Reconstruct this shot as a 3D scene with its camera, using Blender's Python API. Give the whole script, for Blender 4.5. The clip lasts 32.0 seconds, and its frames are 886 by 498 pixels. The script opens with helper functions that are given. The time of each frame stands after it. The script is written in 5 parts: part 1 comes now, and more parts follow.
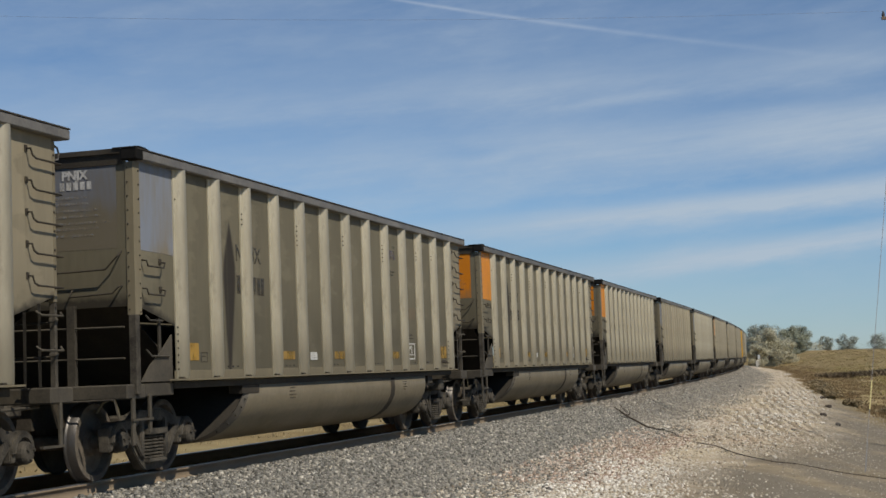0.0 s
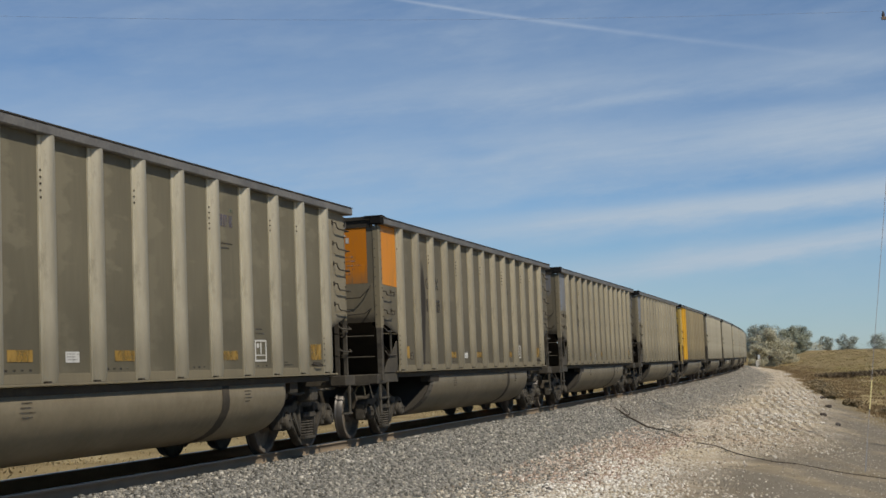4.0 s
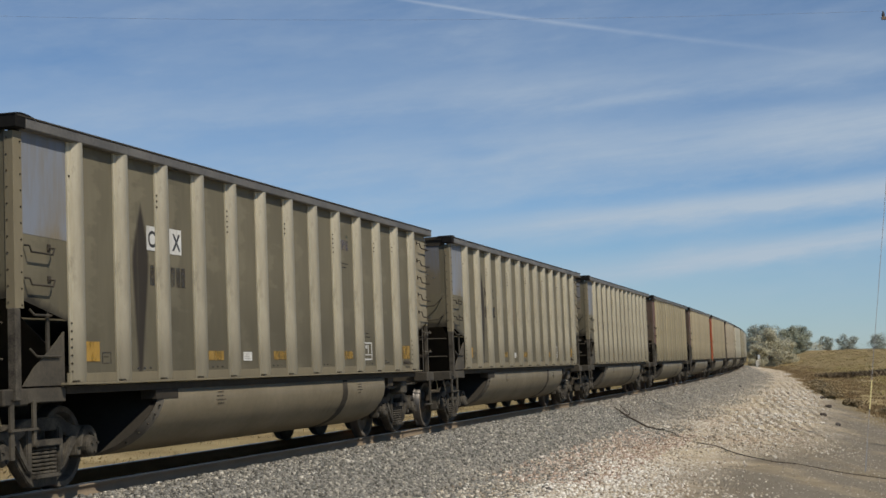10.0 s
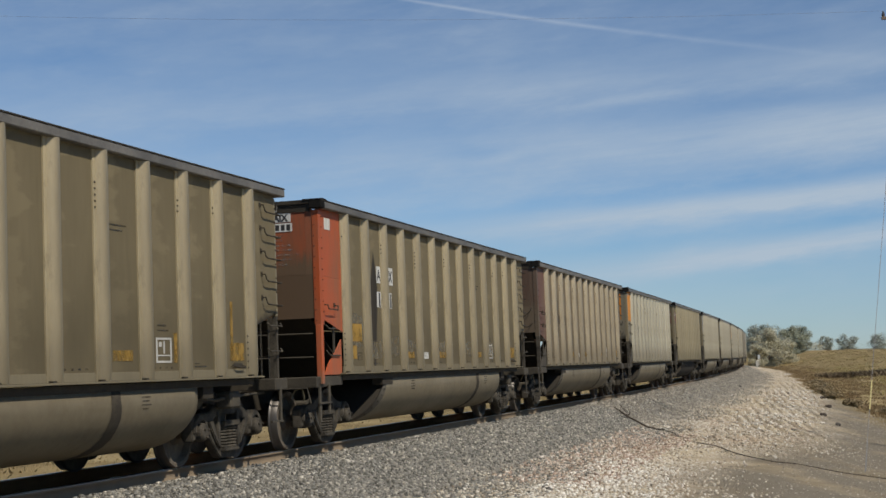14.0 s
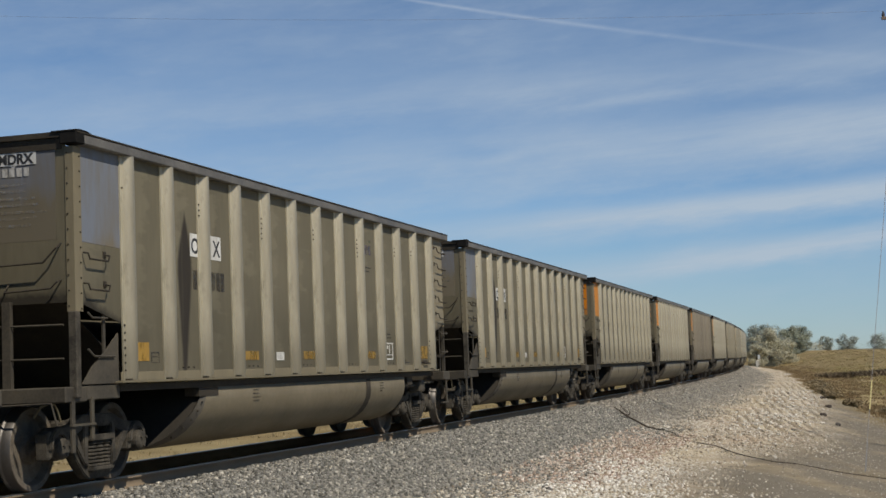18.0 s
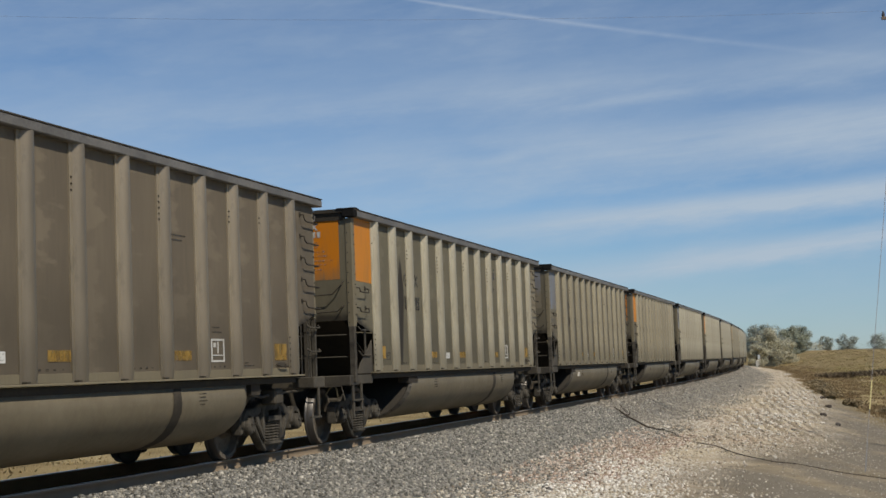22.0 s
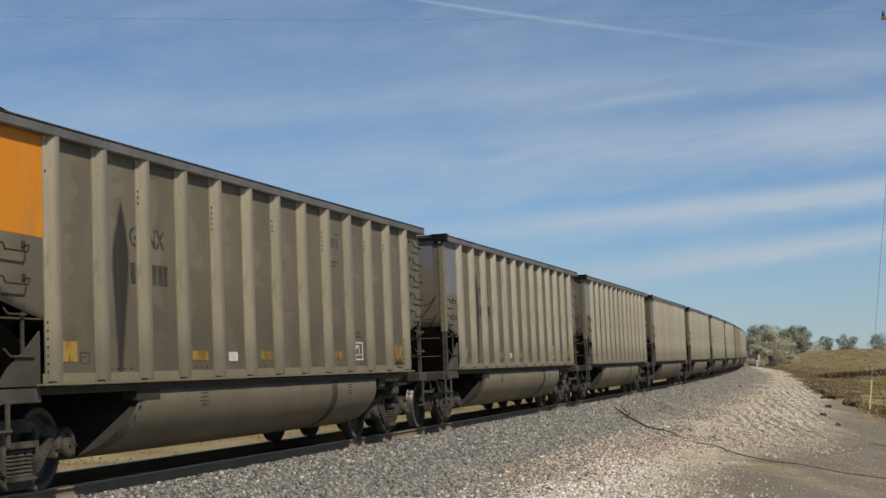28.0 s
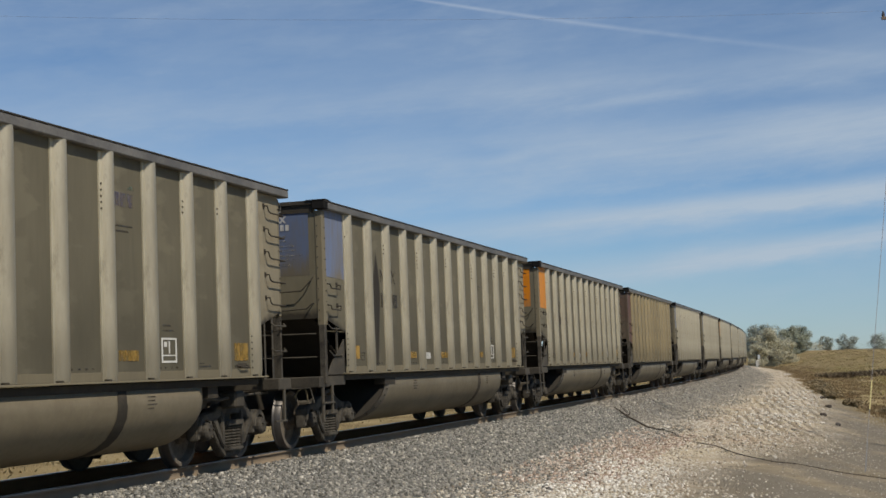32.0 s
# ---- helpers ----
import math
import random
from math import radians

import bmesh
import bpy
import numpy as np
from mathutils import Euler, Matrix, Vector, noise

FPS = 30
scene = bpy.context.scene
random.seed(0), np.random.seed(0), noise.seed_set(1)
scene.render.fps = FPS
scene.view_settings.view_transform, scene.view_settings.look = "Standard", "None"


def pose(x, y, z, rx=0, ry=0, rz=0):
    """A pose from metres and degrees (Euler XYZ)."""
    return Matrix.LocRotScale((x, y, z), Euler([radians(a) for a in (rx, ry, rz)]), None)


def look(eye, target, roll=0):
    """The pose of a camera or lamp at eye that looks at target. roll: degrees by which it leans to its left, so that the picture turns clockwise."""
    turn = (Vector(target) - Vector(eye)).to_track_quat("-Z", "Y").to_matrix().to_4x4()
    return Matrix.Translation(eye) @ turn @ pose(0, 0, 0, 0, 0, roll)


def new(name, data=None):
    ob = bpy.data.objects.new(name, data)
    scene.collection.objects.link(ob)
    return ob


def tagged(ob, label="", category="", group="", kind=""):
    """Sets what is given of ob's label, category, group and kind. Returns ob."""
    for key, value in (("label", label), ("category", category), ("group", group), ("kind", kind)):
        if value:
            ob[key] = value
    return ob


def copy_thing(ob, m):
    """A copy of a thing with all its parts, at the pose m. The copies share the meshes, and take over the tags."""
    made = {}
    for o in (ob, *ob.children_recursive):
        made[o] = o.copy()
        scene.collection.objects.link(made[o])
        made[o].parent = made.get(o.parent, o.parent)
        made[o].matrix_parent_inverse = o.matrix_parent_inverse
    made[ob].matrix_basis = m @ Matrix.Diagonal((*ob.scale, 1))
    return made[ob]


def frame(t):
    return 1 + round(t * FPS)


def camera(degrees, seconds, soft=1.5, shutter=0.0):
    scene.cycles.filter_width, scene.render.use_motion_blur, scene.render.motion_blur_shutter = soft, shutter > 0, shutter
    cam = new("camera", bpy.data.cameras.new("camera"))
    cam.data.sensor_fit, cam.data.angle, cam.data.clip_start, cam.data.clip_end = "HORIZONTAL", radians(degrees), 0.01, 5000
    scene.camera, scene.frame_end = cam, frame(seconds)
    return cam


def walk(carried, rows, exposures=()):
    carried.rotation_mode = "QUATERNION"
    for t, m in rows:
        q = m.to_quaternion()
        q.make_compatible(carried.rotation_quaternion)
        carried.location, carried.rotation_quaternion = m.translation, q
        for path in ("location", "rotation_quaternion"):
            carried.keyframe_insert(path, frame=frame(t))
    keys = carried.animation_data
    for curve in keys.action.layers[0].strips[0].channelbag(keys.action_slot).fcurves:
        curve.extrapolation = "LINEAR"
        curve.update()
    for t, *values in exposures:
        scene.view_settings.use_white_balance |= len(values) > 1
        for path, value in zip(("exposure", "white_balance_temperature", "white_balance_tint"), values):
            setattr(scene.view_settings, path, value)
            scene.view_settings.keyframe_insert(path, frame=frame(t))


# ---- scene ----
from collections import defaultdict

# ---------------------------------------------------------------- camera
cam = camera(33.0, 32.0, soft=1.55)
EYE_Z = 1.434
CAM_POSE = pose(0, 0, EYE_Z, 90 + math.degrees(0.07252), 0, 0) @ pose(0, 0, 0, 0, 0, -math.degrees(0.00971))
walk(cam, [(0.0, CAM_POSE), (32.0, CAM_POSE)])

# ---------------------------------------------------------------- track line
PITCH = 16.18          # coupled length of one wagon
TRUCK = 6.17           # half the distance between bogie centres
CANT = 0.0305          # the track leans into its curve
HEAD = 0.28393         # heading of the track from the view's y axis
SIDE = 9.656           # camera to track centre
_s = np.arange(-900.0, 3400.0, 1.0)
_k = np.where(_s < 0, 4e-5, 4e-5 + 4.2e-4 * np.clip((_s + 27.17) / 48.09, 0, 1))
_k = np.where(_s > 1000, 0.0, _k)
_th = np.cumsum(_k)
_a = HEAD - (_th - np.interp(0, _s, _th))
_x, _y = np.cumsum(np.sin(_a)), np.cumsum(np.cos(_a))
_x += -np.interp(0, _s, _x) - math.cos(HEAD) * SIDE
_y += -np.interp(0, _s, _y) + math.sin(HEAD) * SIDE


def on_track(s, off=0.0, z=0.0):
    """World points beside the track: s along it, off to its near side, z over the rail heads."""
    a = np.interp(s, _s, _a)
    return (np.interp(s, _s, _x) + off * np.cos(a), np.interp(s, _s, _y) - off * np.sin(a), z + 0 * a)


def travelled(t):
    return float(np.interp(t, (0, 1, 2, 3, 6, 7, 8, 9, 10, 11, 12, 13, 14, 17, 18, 19, 20, 21, 22, 23, 24, 25, 28, 29, 30, 31, 32),
                           (-0.01, 17.44, 35.61, 53.72, 108.19, 126.27, 144.37, 162.44, 180.49, 198.55, 216.68, 234.77, 252.82, 306.98, 324.94, 342.87,
                            360.88, 378.88, 396.90, 414.88, 432.83, 450.74, 504.57, 522.45, 540.37, 558.28, 576.28)))


# ---------------------------------------------------------------- light
_n = Vector((math.cos(HEAD), -math.sin(HEAD), 0))
_al = Vector((math.sin(HEAD), math.cos(HEAD), 0))
SUN_DIR = (_n * 1.0 + _al * -0.66 + Vector((0, 0, 1.38))).normalized()
SUN_EL = math.asin(SUN_DIR.z)
SUN_AZ = math.atan2(SUN_DIR.x, SUN_DIR.y)

world = bpy.data.worlds.new("world")
scene.world = world
world.use_nodes = True
wn = world.node_tree
sky = wn.nodes.new("ShaderNodeTexSky")
sky.sky_type = "NISHITA"
sky.sun_disc = False
sky.sun_elevation, sky.sun_rotation = SUN_EL, SUN_AZ
sky.air_density, sky.dust_density, sky.ozone_density = 1.0, 0.0, 2.5
sky.altitude = 2500
bg = wn.nodes["Background"]
bg.inputs["Strength"].default_value = 0.077
tint = wn.nodes.new("ShaderNodeMix")
tint.data_type, tint.blend_type = "RGBA", "MULTIPLY"
tint.inputs[0].default_value = 1.0
wn.links.new(sky.outputs[0], tint.inputs[6])
# the air near the horizon is clear and a shade deeper than a model atmosphere
way = wn.nodes.new("ShaderNodeTexCoord")
split_way = wn.nodes.new("ShaderNodeSeparateXYZ")
low_sky = wn.nodes.new("ShaderNodeMapRange")
low_sky.inputs["From Min"].default_value, low_sky.inputs["From Max"].default_value = 0.0, 0.10
low_tint = wn.nodes.new("ShaderNodeMix")
low_tint.data_type = "RGBA"
low_tint.inputs[6].default_value = (0.60, 0.725, 0.845, 1)
low_tint.inputs[7].default_value = (0.785, 0.965, 1.09, 1)
wn.links.new(way.outputs["Generated"], split_way.inputs[0])
wn.links.new(split_way.outputs[2], low_sky.inputs[0])
wn.links.new(low_sky.outputs[0], low_tint.inputs[0])
# overhead the cirrus veil is thicker and whitens the light
veil_sky = wn.nodes.new("ShaderNodeMapRange")
veil_sky.inputs["From Min"].default_value, veil_sky.inputs["From Max"].default_value = 0.30, 0.60
veil_tint = wn.nodes.new("ShaderNodeMix")
veil_tint.data_type = "RGBA"
veil_tint.inputs[7].default_value = (1.22, 1.16, 1.08, 1)
wn.links.new(split_way.outputs[2], veil_sky.inputs[0])
wn.links.new(veil_sky.outputs[0], veil_tint.inputs[0])
wn.links.new(low_tint.outputs[2], veil_tint.inputs[6])
wn.links.new(veil_tint.outputs[2], tint.inputs[7])
wn.links.new(tint.outputs[2], bg.inputs[0])

sun_data = bpy.data.lights.new("sun", "SUN")
sun_data.energy, sun_data.angle, sun_data.color = 3.82, radians(0.53), (1.0, 0.915, 0.79)
sun = new("sun", sun_data)
sun.matrix_world = look(SUN_DIR * 100, (0, 0, 0))
scene.view_settings.exposure = 0.0


# ---------------------------------------------------------------- materials
class Mat:
    """A node material under construction."""

    def __init__(self, name, rough=0.6, metal=0.0):
        self.m = bpy.data.materials.new(name)
        self.m.use_nodes = True
        self.t = self.m.node_tree
        self.b = self.t.nodes["Principled BSDF"]
        self.b.inputs["Roughness"].default_value = rough
        self.b.inputs["Metallic"].default_value = metal
        self.co = self.t.nodes.new("ShaderNodeTexCoord").outputs["Object"]

    def put(self, a, b):
        self.t.links.new(a, b)
        return self

    def node(self, kind, **kw):
        n = self.t.nodes.new("ShaderNode" + kind)
        for k, v in kw.items():
            if k == "operation":
                n.operation = v
            elif k == "data_type":
                n.data_type = v
            elif k == "blend_type":
                n.blend_type = v
        return n

    def math(self, op, a, b=0.0, clamp=False):
        n = self.node("Math", operation=op)
        n.use_clamp = clamp
        for i, v in enumerate((a, b)):
            if isinstance(v, (int, float)):
                n.inputs[i].default_value = v
            else:
                self.put(v, n.inputs[i])
        return n.outputs[0]

    def noise(self, scale, detail=4, stretch=(1, 1, 1), rough=0.6, offset=(0, 0, 0), src=None):
        mp = self.node("Mapping")
        mp.inputs["Scale"].default_value = stretch
        mp.inputs["Location"].default_value = offset
        self.put(src or self.co, mp.inputs[0])
        n = self.node("TexNoise")
        n.inputs["Scale"].default_value = scale
        n.inputs["Detail"].default_value = detail
        n.inputs["Roughness"].default_value = rough
        self.put(mp.outputs[0], n.inputs["Vector"])
        return n.outputs["Fac"]

    def ramp(self, fac, stops):
        n = self.node("ValToRGB")
        el = n.color_ramp.elements
        while len(el) < len(stops):
            el.new(0.5)
        for e, (p, c) in zip(el, stops):
            e.position = p
            e.color = (*c, 1) if isinstance(c, tuple) else (c, c, c, 1)
        self.put(fac, n.inputs[0])
        return n.outputs[0]

    def mix(self, fac, a, b, kind="MIX"):
        n = self.node("Mix", data_type="RGBA", blend_type=kind)
        for sock, v in ((n.inputs[0], fac), (n.inputs[6], a), (n.inputs[7], b)):
            if isinstance(v, (int, float)):
                sock.default_value = v
            elif isinstance(v, tuple):
                sock.default_value = (*v, 1)
            else:
                self.put(v, sock)
        return n.outputs[2]

    def random(self):
        return self.node("ObjectInfo").outputs["Random"]

    def island(self):
        return self.node("NewGeometry").outputs["Random Per Island"]

    def axes(self):
        n = self.node("SeparateXYZ")
        self.put(self.co, n.inputs[0])
        return n.outputs

    def bump(self, height, strength=0.3, distance=0.02):
        n = self.node("Bump")
        n.inputs["Strength"].default_value = strength
        n.inputs["Distance"].default_value = distance
        self.put(height, n.inputs["Height"])
        self.put(n.outputs[0], self.b.inputs["Normal"])
        return self

    def color(self, c):
        if isinstance(c, tuple):
            self.b.inputs["Base Color"].default_value = (*c, 1)
        else:
            self.put(c, self.b.inputs["Base Color"])
        return self


def worn(name, col, dirt=(0.19, 0.165, 0.115), amount=0.5, rough=0.6, metal=0.0, scale=1.3, streak=True, vary=0.12, ribbed=False, fade=0.0, foot=False, gloss=0.18):
    """Paint or steel under road dirt: two scales of grime, upright streaks and a little change from piece to piece."""
    m = Mat(name, rough, metal)
    m.b.inputs["Specular IOR Level"].default_value = 0.60 if foot else gloss
    big = m.noise(scale, 5, (1, 1, 0.35) if streak else (1, 1, 1))
    fine = m.noise(scale * 14, 4, (1, 1, 0.15) if streak else (1, 1, 1))
    both = m.math("ADD", m.math("MULTIPLY", big, 0.65), m.math("MULTIPLY", fine, 0.35))
    f = m.ramp(both, ((max(0.0, 0.62 - amount * 0.5), 0.0), (min(1.0, 0.92 - amount * 0.5), 1.0)))
    if fade:
        f = m.math("ADD", f, m.math("MULTIPLY", m.math("ADD", m.math("MULTIPLY", m.math("SUBTRACT", fade, m.axes()[2]), 2.4), m.math("SUBTRACT", big, 0.5)), 1.0, True), True)
    c = m.mix(f, col, dirt)
    if ribbed:
        ax = m.axes()
        ph = m.math("FRACT", m.math("DIVIDE", m.math("ADD", ax[0], 6.09 + 1.022 * 20), 1.022))
        side = m.noise(1.0, 5, (1.0, 1, 2.6), 0.6, (5, 0, 1))
        reach = m.math("MULTIPLY", m.math("SUBTRACT", side, 0.40, True), 2.3)
        smear = m.math("MULTIPLY", m.math("MULTIPLY", m.math("SUBTRACT", m.math("ADD", 0.16, reach), ph), 7.0, True), m.math("MULTIPLY", m.noise(0.8, 3, (1, 1, 0.8), 0.5, (2, 0, 7)), 0.9))
        c = m.mix(smear, c, tuple(min(1.0, v * 1.32) for v in dirt))
        low = m.math("MULTIPLY", m.math("MULTIPLY", m.math("SUBTRACT", 2.65, ax[2], True), m.noise(2.2, 5, (1, 1, 0.5), 0.6, (8, 0, 3))), 1.0)
        c = m.mix(low, c, tuple(v * 0.45 for v in dirt))
        # soft spindle of soot between the second and third rib
        tip = m.math("POWER", m.math("MULTIPLY", m.math("SUBTRACT", 3.28, ax[2]), 1.5, True), 0.75)
        tail = m.math("ADD", 0.32, m.math("MULTIPLY", m.math("SUBTRACT", ax[2], 1.15), 0.52), True)
        wide = m.math("SUBTRACT", m.math("MULTIPLY", m.math("MULTIPLY", tip, tail), 0.245), 0.012)
        axis = m.math("ADD", 4.56, m.math("MULTIPLY", m.math("SUBTRACT", 2.9, ax[2]), 0.035))
        from_axis = m.math("ABSOLUTE", m.math("ADD", ax[0], m.math("ADD", axis, m.math("MULTIPLY", m.math("SUBTRACT", big, 0.5), 0.10))))
        soot = m.math("MULTIPLY", m.math("SUBTRACT", wide, from_axis), 16.0, True)
        near_side = m.math("LESS_THAN", ax[1], 0.0)
        c = m.mix(m.math("MULTIPLY", m.math("MULTIPLY", soot, near_side), 0.95), c, (0.030, 0.025, 0.020))
        # a thin run of oil down the sheet beside the ninth rib
        run = m.math("MULTIPLY", m.math("SUBTRACT", 0.034, m.math("ABSOLUTE", m.math("SUBTRACT", ax[0], m.math("ADD", 2.262, m.math("MULTIPLY", fine, 0.04))))), 45.0, True)
        run = m.math("MULTIPLY", run, m.math("MULTIPLY", m.math("SUBTRACT", m.math("ADD", 2.0, m.math("MULTIPLY", m.random(), 0.6)), ax[2]), 2.5, True))
        c = m.mix(m.math("MULTIPLY", m.math("MULTIPLY", run, near_side), 0.75), c, (0.040, 0.034, 0.025))
        # soot along the lower edge of the end panels
        out = m.math("SUBTRACT", m.math("MAXIMUM", m.math("ABSOLUTE", ax[0]), 6.2), 6.2)
        edge = m.math("ADD", m.math("MULTIPLY", out, 0.26), m.math("ADD", 1.74, m.math("MULTIPLY", m.noise(3.5, 4, (1, 1, 1), 0.6, (0, 3, 6)), 0.30)))
        rim = m.math("MULTIPLY", m.math("MULTIPLY", m.math("SUBTRACT", edge, ax[2]), 9.0, True), m.math("GREATER_THAN", out, 0.01))
        c = m.mix(m.math("MULTIPLY", rim, 0.85), c, (0.022, 0.019, 0.015))
        drip = m.ramp(m.noise(3.0, 5, (2.2, 1, 0.12), 0.55, (1, 0, 4)), ((0.60, 0.0), (0.74, 0.55)))
        c = m.mix(drip, c, tuple(v * 0.55 for v in dirt))
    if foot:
        # ribs paler on the sunward flank, darker beyond: sunlight painted into the colour
        flank_light = m.ramp(m.math("ADD", m.math("MULTIPLY", m.math("ADD", m.axes()[0], 0.17), 3.0), m.math("MULTIPLY", m.math("SUBTRACT", big, 0.5), 0.5)), ((0.05, 1.34), (0.26, 1.10), (0.44, 0.80), (0.72, 0.62)))
        c = m.mix(1.0, c, flank_light, "MULTIPLY")
        chip = m.ramp(m.noise(9.0, 5, (1, 1, 0.35), 0.7, (3, 1, 2)), ((0.57, 0.0), (0.70, 0.55)))
        c = m.mix(chip, c, tuple(v * 0.72 for v in dirt))
        pale = m.ramp(m.noise(5.0, 5, (1, 1, 0.25), 0.7, (7, 4, 2)), ((0.58, 0.0), (0.72, 0.4)))
        c = m.mix(pale, c, tuple(min(1.0, v * 1.25) for v in col))
        fl = m.math("ADD", m.math("MULTIPLY", m.math("SUBTRACT", 2.30, m.axes()[2]), 0.75), m.math("MULTIPLY", m.math("SUBTRACT", big, 0.5), 1.6))
        c = m.mix(m.math("MINIMUM", m.math("MAXIMUM", fl, 0.0), 0.72), c, tuple(v * 0.62 for v in dirt))
    v = m.math("ADD", 1 - vary, m.math("MULTIPLY", m.random(), 2 * vary))
    comb = m.node("CombineColor")
    for i in range(3):
        m.put(v, comb.inputs[i])
    c = m.mix(1.0, c, comb.outputs[0], "MULTIPLY")
    r = m.math("ADD", rough - 0.1, m.math("MULTIPLY", both, 0.25))
    m.put(r, m.b.inputs["Roughness"])
    m.bump(fine, 0.12, 0.01)
    return m.color(c).m


def plain(name, col, rough=0.7, metal=0.0, scale=20, depth=0.25):
    m = Mat(name, rough, metal)
    n = m.noise(scale, 4)
    lo = tuple(v * (1 - depth) for v in col)
    hi = tuple(min(1, v * (1 + depth)) for v in col)
    return m.color(m.mix(n, lo, hi)).bump(n, 0.15, 0.01).m


def flaking(name, col, keep=0.6, grime=(0.10, 0.085, 0.055), rough=0.65, scale=7.0):
    """Old thin paint that has worn through to the sheet in places."""
    m = Mat(name, rough)
    n = m.noise(scale, 6, (1, 1, 0.5), 0.7)
    fine = m.noise(scale * 4, 4, (1, 1, 0.8), 0.6, (2, 5, 1))
    m.color(m.mix(m.math("MULTIPLY", fine, 0.9), col, grime))
    both = m.math("ADD", m.math("MULTIPLY", n, 0.88), m.math("MULTIPLY", fine, 0.12))
    f = m.ramp(both, ((max(0.0, 0.75 - keep * 0.55), 0.05), (min(1.0, 1.0 - keep * 0.55), min(1.0, keep + 0.3))))
    tr = m.node("BsdfTransparent")
    mx = m.node("MixShader")
    m.put(f, mx.inputs[0]).put(tr.outputs[0], mx.inputs[1]).put(m.b.outputs[0], mx.inputs[2])
    m.put(mx.outputs[0], m.t.nodes["Material Output"].inputs[0])
    return m.m


# ---------------------------------------------------------------- mesh helpers
def mesh_of(bm, material, smooth=False):
    me = bpy.data.meshes.new("part")
    bm.to_mesh(me)
    bm.free()
    if material:
        me.materials.append(material)
    if smooth:
        for p in me.polygons:
            p.use_smooth = True
    return me


def part(name, bm, material, parent, label="", at=None, smooth=False):
    """Links a bmesh (or a finished mesh) as one mesh object under a thing or a part."""
    me = bm if isinstance(bm, bpy.types.Mesh) else mesh_of(bm, material, smooth)
    me.name = name
    ob = new(name, me)
    ob.parent = parent
    if at is not None:
        ob.matrix_basis = at
    return tagged(ob, label)


def box(x0, x1, y0, y1, z0, z1, bev=0.0, bm=None):
    bm = bm or bmesh.new()
    r = bmesh.ops.create_cube(bm, size=1)
    bmesh.ops.scale(bm, vec=(x1 - x0, y1 - y0, z1 - z0), verts=r["verts"])
    bmesh.ops.translate(bm, vec=((x0 + x1) / 2, (y0 + y1) / 2, (z0 + z1) / 2), verts=r["verts"])
    if bev:
        ed = list({e for v in r["verts"] for e in v.link_edges})
        bmesh.ops.bevel(bm, geom=ed, offset=bev, segments=1, affect="EDGES")
    return bm


def prism(outline, axis, lo, hi, bm=None):
    """A solid with the given outline, drawn out along an axis (outline in the other two, in order)."""
    bm = bm or bmesh.new()

    def at(p, w):
        return {"x": (w, p[0], p[1]), "y": (p[0], w, p[1]), "z": (p[0], p[1], w)}[axis]
    lower = [bm.verts.new(at(p, lo)) for p in outline]
    upper = [bm.verts.new(at(p, hi)) for p in outline]
    n = len(outline)
    faces = [bm.faces.new(lower), bm.faces.new(list(reversed(upper)))]
    for i in range(n):
        faces.append(bm.faces.new((lower[i], upper[i], upper[(i + 1) % n], lower[(i + 1) % n])))
    bmesh.ops.recalc_face_normals(bm, faces=faces)
    return bm


def tube(points, r, sides=6, bm=None):
    """A round bar bent through the points."""
    bm = bm or bmesh.new()
    pts = [Vector(p) for p in points]
    rings = []
    for i, p in enumerate(pts):
        d = (pts[min(i + 1, len(pts) - 1)] - pts[max(i - 1, 0)]).normalized()
        q = d.to_track_quat("Z", "Y")
        rings.append([bm.verts.new(p + q @ Vector((r * math.cos(6.2832 * k / sides), r * math.sin(6.2832 * k / sides), 0))) for k in range(sides)])
    for a, b in zip(rings, rings[1:]):
        for k in range(sides):
            bm.faces.new((a[k], a[(k + 1) % sides], b[(k + 1) % sides], b[k]))
    bm.faces.new(list(reversed(rings[0])))
    bm.faces.new(rings[-1])
    return bm


def lathe(profile, axis="y", seg=32, bm=None, centre=(0, 0, 0), capped=True):
    """A turned solid: profile of (along, radius) spun about an axis through centre."""
    bm = bm or bmesh.new()
    rings = []
    for w, r in profile:
        ring = []
        for k in range(seg):
            c, s = r * math.cos(2 * math.pi * k / seg), r * math.sin(2 * math.pi * k / seg)
            p = {"y": (c, w, s), "x": (w, c, s), "z": (c, s, w)}[axis]
            ring.append(bm.verts.new((p[0] + centre[0], p[1] + centre[1], p[2] + centre[2])))
        rings.append(ring)
    faces = []
    for a, b in zip(rings, rings[1:]):
        for k in range(seg):
            faces.append(bm.faces.new((a[k], a[(k + 1) % seg], b[(k + 1) % seg], b[k])))
    if capped:
        faces.append(bm.faces.new(rings[0]))
        faces.append(bm.faces.new(list(reversed(rings[-1]))))
    bmesh.ops.recalc_face_normals(bm, faces=faces)
    return bm


def from_arrays(name, verts, faces, material):
    me = bpy.data.meshes.new(name)
    v = np.asarray(verts, dtype=np.float32)
    f = np.asarray(faces, dtype=np.int32)
    me.vertices.add(len(v))
    me.vertices.foreach_set("co", v.ravel())
    me.loops.add(f.size)
    me.loops.foreach_set("vertex_index", f.ravel())
    me.polygons.add(len(f))
    me.polygons.foreach_set("loop_start", np.arange(0, f.size, f.shape[1], dtype=np.int32))
    me.update(calc_edges=True)
    me.materials.append(material)
    return me

# ---------------------------------------------------------------- sky
R_SKY = 4500.0


